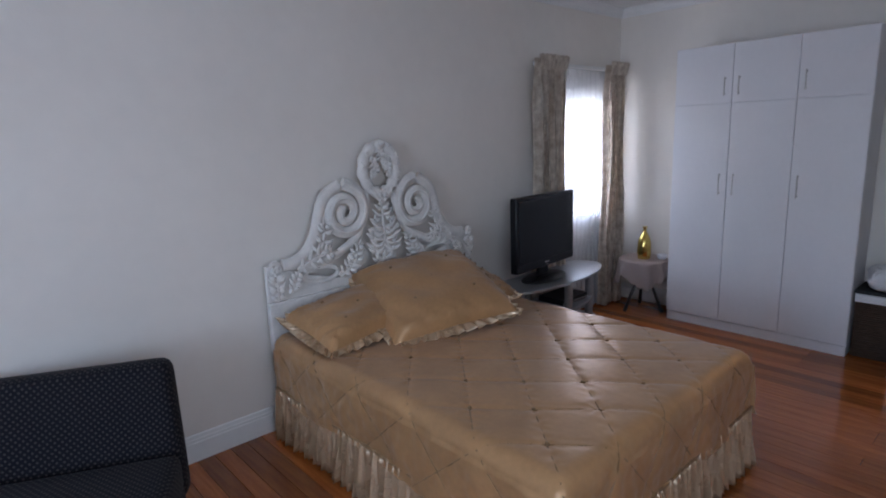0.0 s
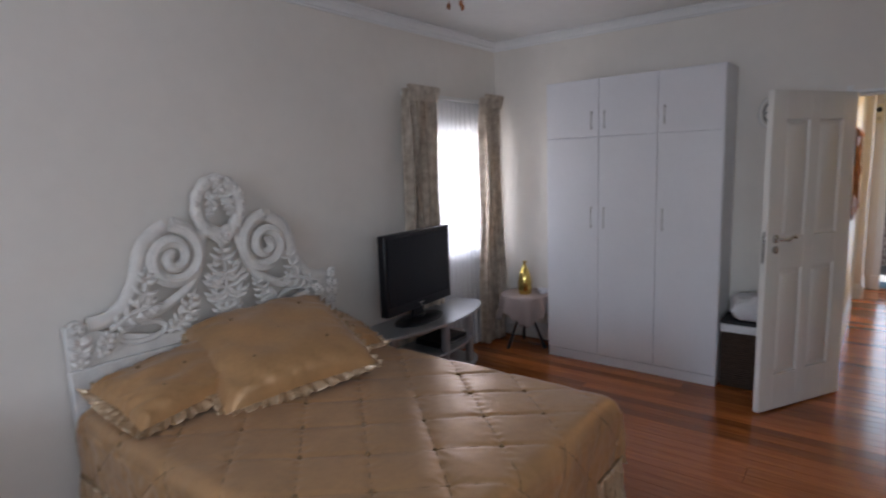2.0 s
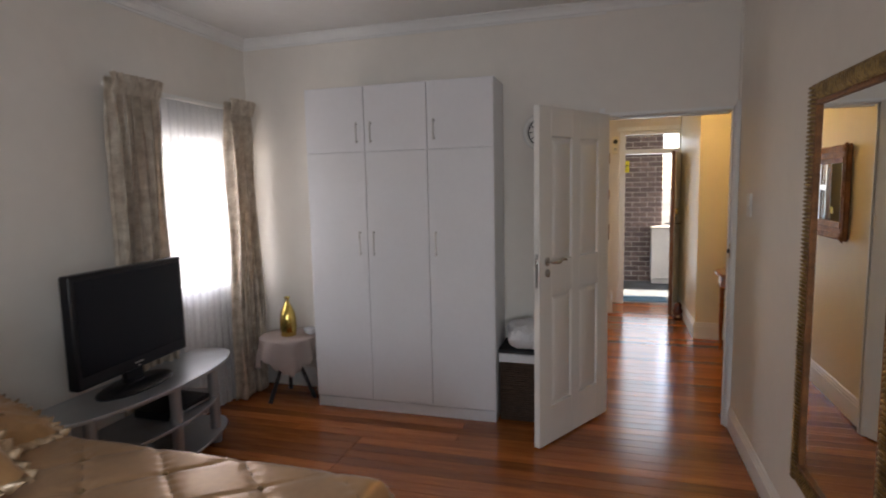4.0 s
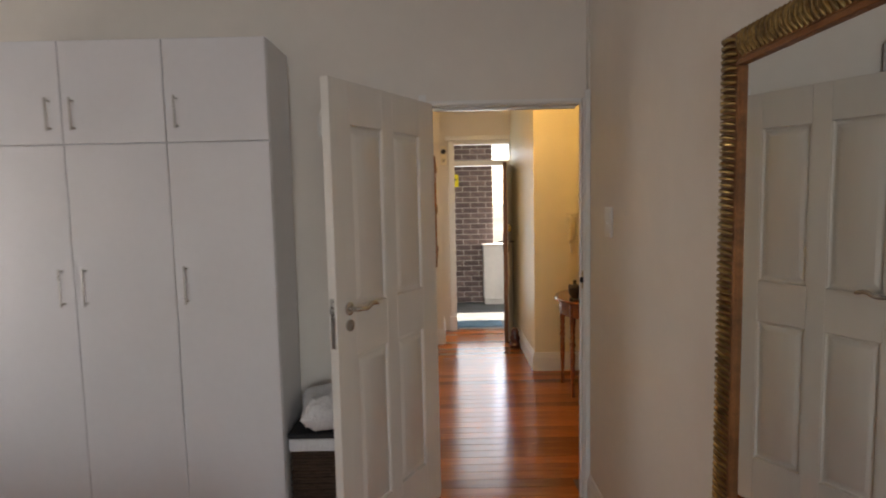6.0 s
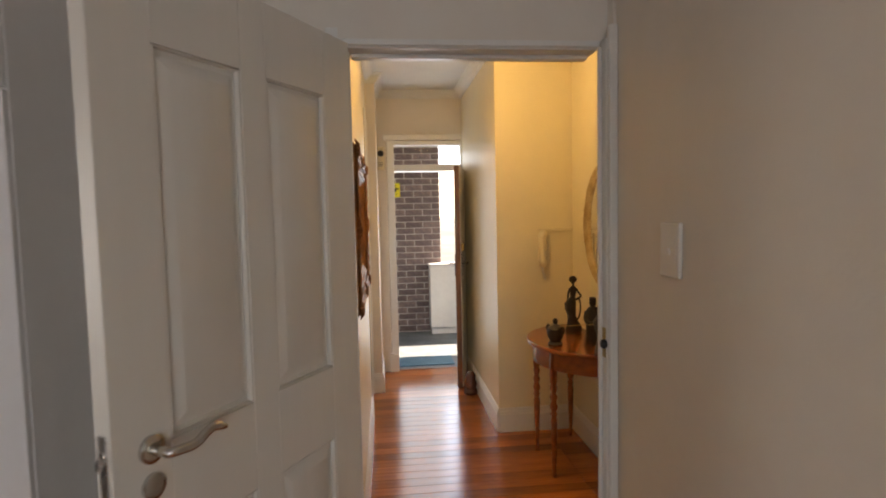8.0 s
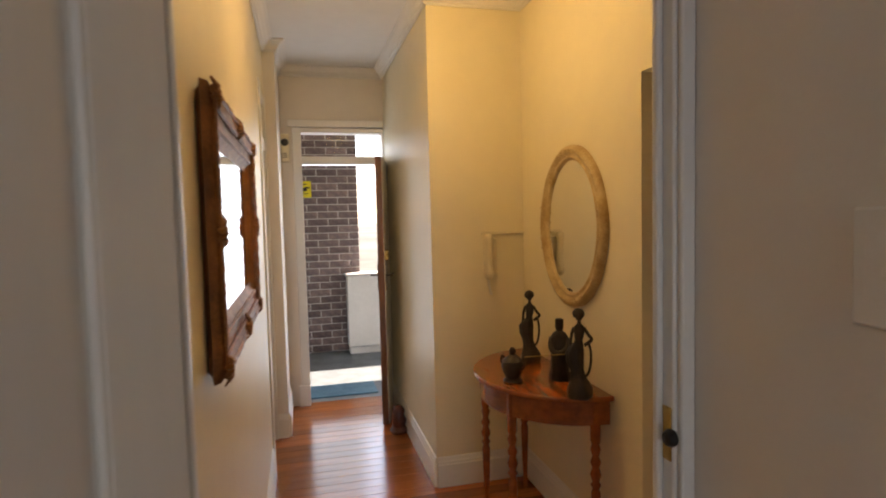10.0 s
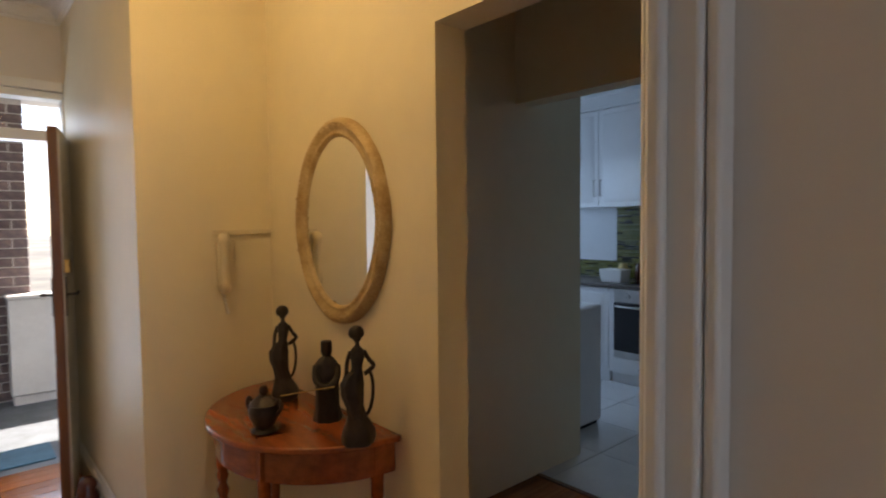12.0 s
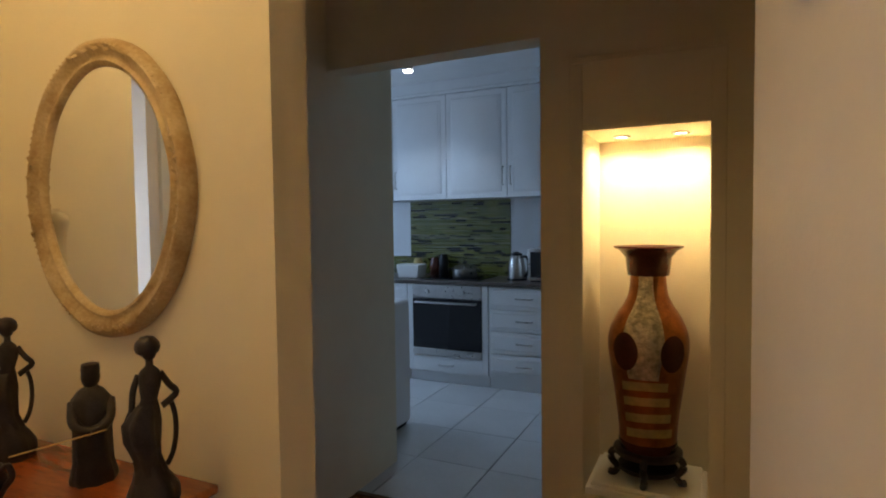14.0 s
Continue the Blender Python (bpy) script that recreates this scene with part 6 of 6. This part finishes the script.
part("foot", Shape().box(-0.22, 0.22, -0.18, 0.16, 0, 0.01), BLACKPLASTIC, mw)
bt_ = thing("coffee_jar", "small dark jar on top of the microwave", "jar", (6.98, -4.45, CT + 0.27))
part("jar", Shape().lathe([(0.035, 0.0), (0.038, 0.01), (0.038, 0.08), (0.025, 0.1), (0.025, 0.12)], n=20), BLACKPLASTIC, bt_, smooth=True)
hob = thing("hob", "black glass hob set in the counter", "hob", (7.78, -4.43, CT))
part("glass", Shape().box(-0.28, 0.28, -0.23, 0.2, 0.0, 0.008), OVENGLASS, hob, bevel=0.002)
pot = thing("saucepan", "steel saucepan with glass lid on the hob", "saucepan", (7.72, -4.42, CT + 0.008))
part("pan", Shape().lathe([(0.10, 0), (0.11, 0.01), (0.112, 0.075), (0.118, 0.08), (0.09, 0.10), (0.03, 0.115), (0.012, 0.118)], n=32), STEEL, pot, smooth=True)
part("knob", Shape().lathe([(0.01, 0.117), (0.02, 0.125), (0.018, 0.142), (0.004, 0.146)], n=16), BLACKPLASTIC, pot, smooth=True)
part("handle", Shape().sweep([(0.11, 0, 0.06), (0.15, 0, 0.065), (0.15, 0.03, 0.065)], 0.008), BLACKPLASTIC, pot, smooth=True)
part("handle", Shape().sweep([(-0.11, 0, 0.06), (-0.15, 0, 0.065), (-0.15, 0.03, 0.065)], 0.008), BLACKPLASTIC, pot, smooth=True)
tub = thing("plastic_tub", "white plastic tub on the counter", "tub", (8.22, -4.36, CT))
part("tub", Shape().frustum(-0.10, 0.10, -0.075, 0.075, 0, 0.12, -0.015).moved(pose(0, 0, 0, 90, 0, 0)), WHITEPLASTIC, tub, bevel=0.006)
for jx, jy, h_, m_ in ((8.10, -4.60, 0.17, MAROON), (8.28, -4.60, 0.16, STRAW), (8.02, -4.62, 0.20, BLACKPLASTIC)):
    jr = thing("jar", "storage jar at the back of the counter", "jar", (jx, jy, CT), group="jars on the counter")
    part("body", Shape().lathe([(0.045, 0), (0.05, 0.01), (0.05, h_ * 0.75), (0.036, h_ * 0.9), (0.036, h_)], n=20), m_, jr, smooth=True)
kl = thing("kitchen_downlight", "small round kitchen ceiling light, lit", "downlight", (7.88, -3.72, 2.62))
part("lens", Shape().lathe([(0.0, -0.085), (0.026, -0.083), (0.036, -0.074), (0.036, -0.07)], n=24), COOLGLOW, kl, smooth=True)
part("can", Shape().lathe([(0.038, -0.0695), (0.042, -0.06), (0.042, -0.0)], n=24), STEEL, kl, smooth=True)
# basin glimpsed through the passage doorway
bn_ = thing("wash_basin", "white wash basin with chrome tap", "basin", (8.05, -2.05, 0))
part("pedestal", Shape().lathe([(0.10, 0), (0.08, 0.2), (0.08, 0.6), (0.11, 0.72)], n=24), WHITEPLASTIC, bn_, smooth=True)
part("bowl", Shape().lathe([(0.08, 0.70), (0.18, 0.74), (0.24, 0.84), (0.245, 0.87), (0.22, 0.87), (0.15, 0.78), (0.02, 0.76)], n=36, squash=(0.9, 1.1)), WHITEPLASTIC, bn_, smooth=True)
part("tap", Shape().sweep(smoothed([(0.17, 0, 0.86), (0.17, 0, 0.95), (0.13, 0, 0.99), (0.07, 0, 0.97)], 4), 0.012, 8), CHROME, bn_, smooth=True)

# ---------------------------------------------------------------- pieces: boards, tiles, bricks
rng = random.Random(5)
floor_top = tagged(new("floor"), "polished reddish-brown hardwood strip floor", "", "", "structure")
board_meshes = {}


def board(x0, x1, y0, y1):
    w, d = round(x1 - x0 - 0.0016, 4), round(y1 - y0 - 0.0016, 3)
    if (w, d) not in board_meshes:
        c = 0.0012
        v = [(-w / 2, -d / 2, -0.012), (w / 2, -d / 2, -0.012), (w / 2, d / 2, -0.012), (-w / 2, d / 2, -0.012),
             (-w / 2, -d / 2, -c), (w / 2, -d / 2, -c), (w / 2, d / 2, -c), (-w / 2, d / 2, -c),
             (-w / 2 + c, -d / 2 + c, 0), (w / 2 - c, -d / 2 + c, 0), (w / 2 - c, d / 2 - c, 0), (-w / 2 + c, d / 2 - c, 0)]
        f = [(8, 9, 10, 11)] + [(a + k, (a + 1) % 4 + k, (a + 1) % 4 + k + 4, a + k + 4) for k in (0, 4) for a in range(4)]
        board_meshes[(w, d)] = Shape().add(v, f).mesh("board", PLANK)
    ob = new("board", board_meshes[(w, d)])
    ob.parent = floor_top
    ob.location = ((x0 + x1) / 2, (y0 + y1) / 2, rng.uniform(-0.0005, 0.0))


STRIP = 0.0905
x = W
while x < E:
    x1 = min(x + STRIP, E)
    cut = rng.choice((0.9, 1.5, 2.1, 2.6))
    board(x, x1, S, cut), board(x, x1, cut, N)
    x = x1
while x < ENT + 0.05:
    x1 = min(x + STRIP, ENT + 0.05)
    if x < E2:
        board(x, x1, DY0, DY1)
    elif x < PX:
        board(x, x1, -2.19, -0.6), board(x, x1, -0.6, HN)
    elif x < STUB:
        board(x, x1, HS, HN)
    else:
        board(x, x1, STUBY, HN + 0.1)
    x = x1

kitchen_floor = tagged(new("floor_kitchen"), "large white ceramic kitchen floor tiles", "", "", "structure")
tile_mesh = Shape().box(-0.222, 0.222, -0.244, 0.244, -0.006, 0.0).mesh("tile", TILE)
for i in range(8):
    for j in range(5):
        cx, cy = 6.86 + 0.45 * (i - 1.5), -2.232 - 0.492 * (j + 0.5)
        if cx + 0.222 < 9.8:
            ob = new("tile", tile_mesh)
            ob.parent = kitchen_floor
            ob.location = (cx, cy, 0)

brick_wall = setting("wall_brick", Shape().box(11.222, 11.45, -0.205, 2.0, 0, 2.51), MORTAR, "dark brown face-brick wall with pale mortar")
bm_ = bmesh.new()
bmesh.ops.create_cube(bm_, size=1.0)
for v in bm_.verts:
    v.co.x, v.co.y, v.co.z = v.co.x * 0.06, v.co.y * 0.218, v.co.z * 0.069
bmesh.ops.bevel(bm_, geom=bm_.edges[:], offset=0.004, segments=1, affect="EDGES")
brick_mesh = bpy.data.meshes.new("brick")
bm_.to_mesh(brick_mesh)
bm_.free()
brick_mesh.materials.append(BRICK)
half_mesh = brick_mesh.copy()
for v in half_mesh.vertices:
    v.co.y *= 0.47
for row in range(31):
    z = 0.045 + row * 0.0795
    y = -0.21
    first = row % 2 == 0
    while y < 1.35:
        w = 0.218 if not first else 0.1025
        ob = new("brick", half_mesh if first else brick_mesh)
        ob.parent = brick_wall
        ob.location = (11.222 + 0.03 - 0.008 - rng.uniform(0, 0.004), y + w / 2, z)
        ob.rotation_euler = (rng.uniform(-0.008, 0.008), 0, rng.uniform(-0.01, 0.01))
        y += w + 0.0105
        first = False
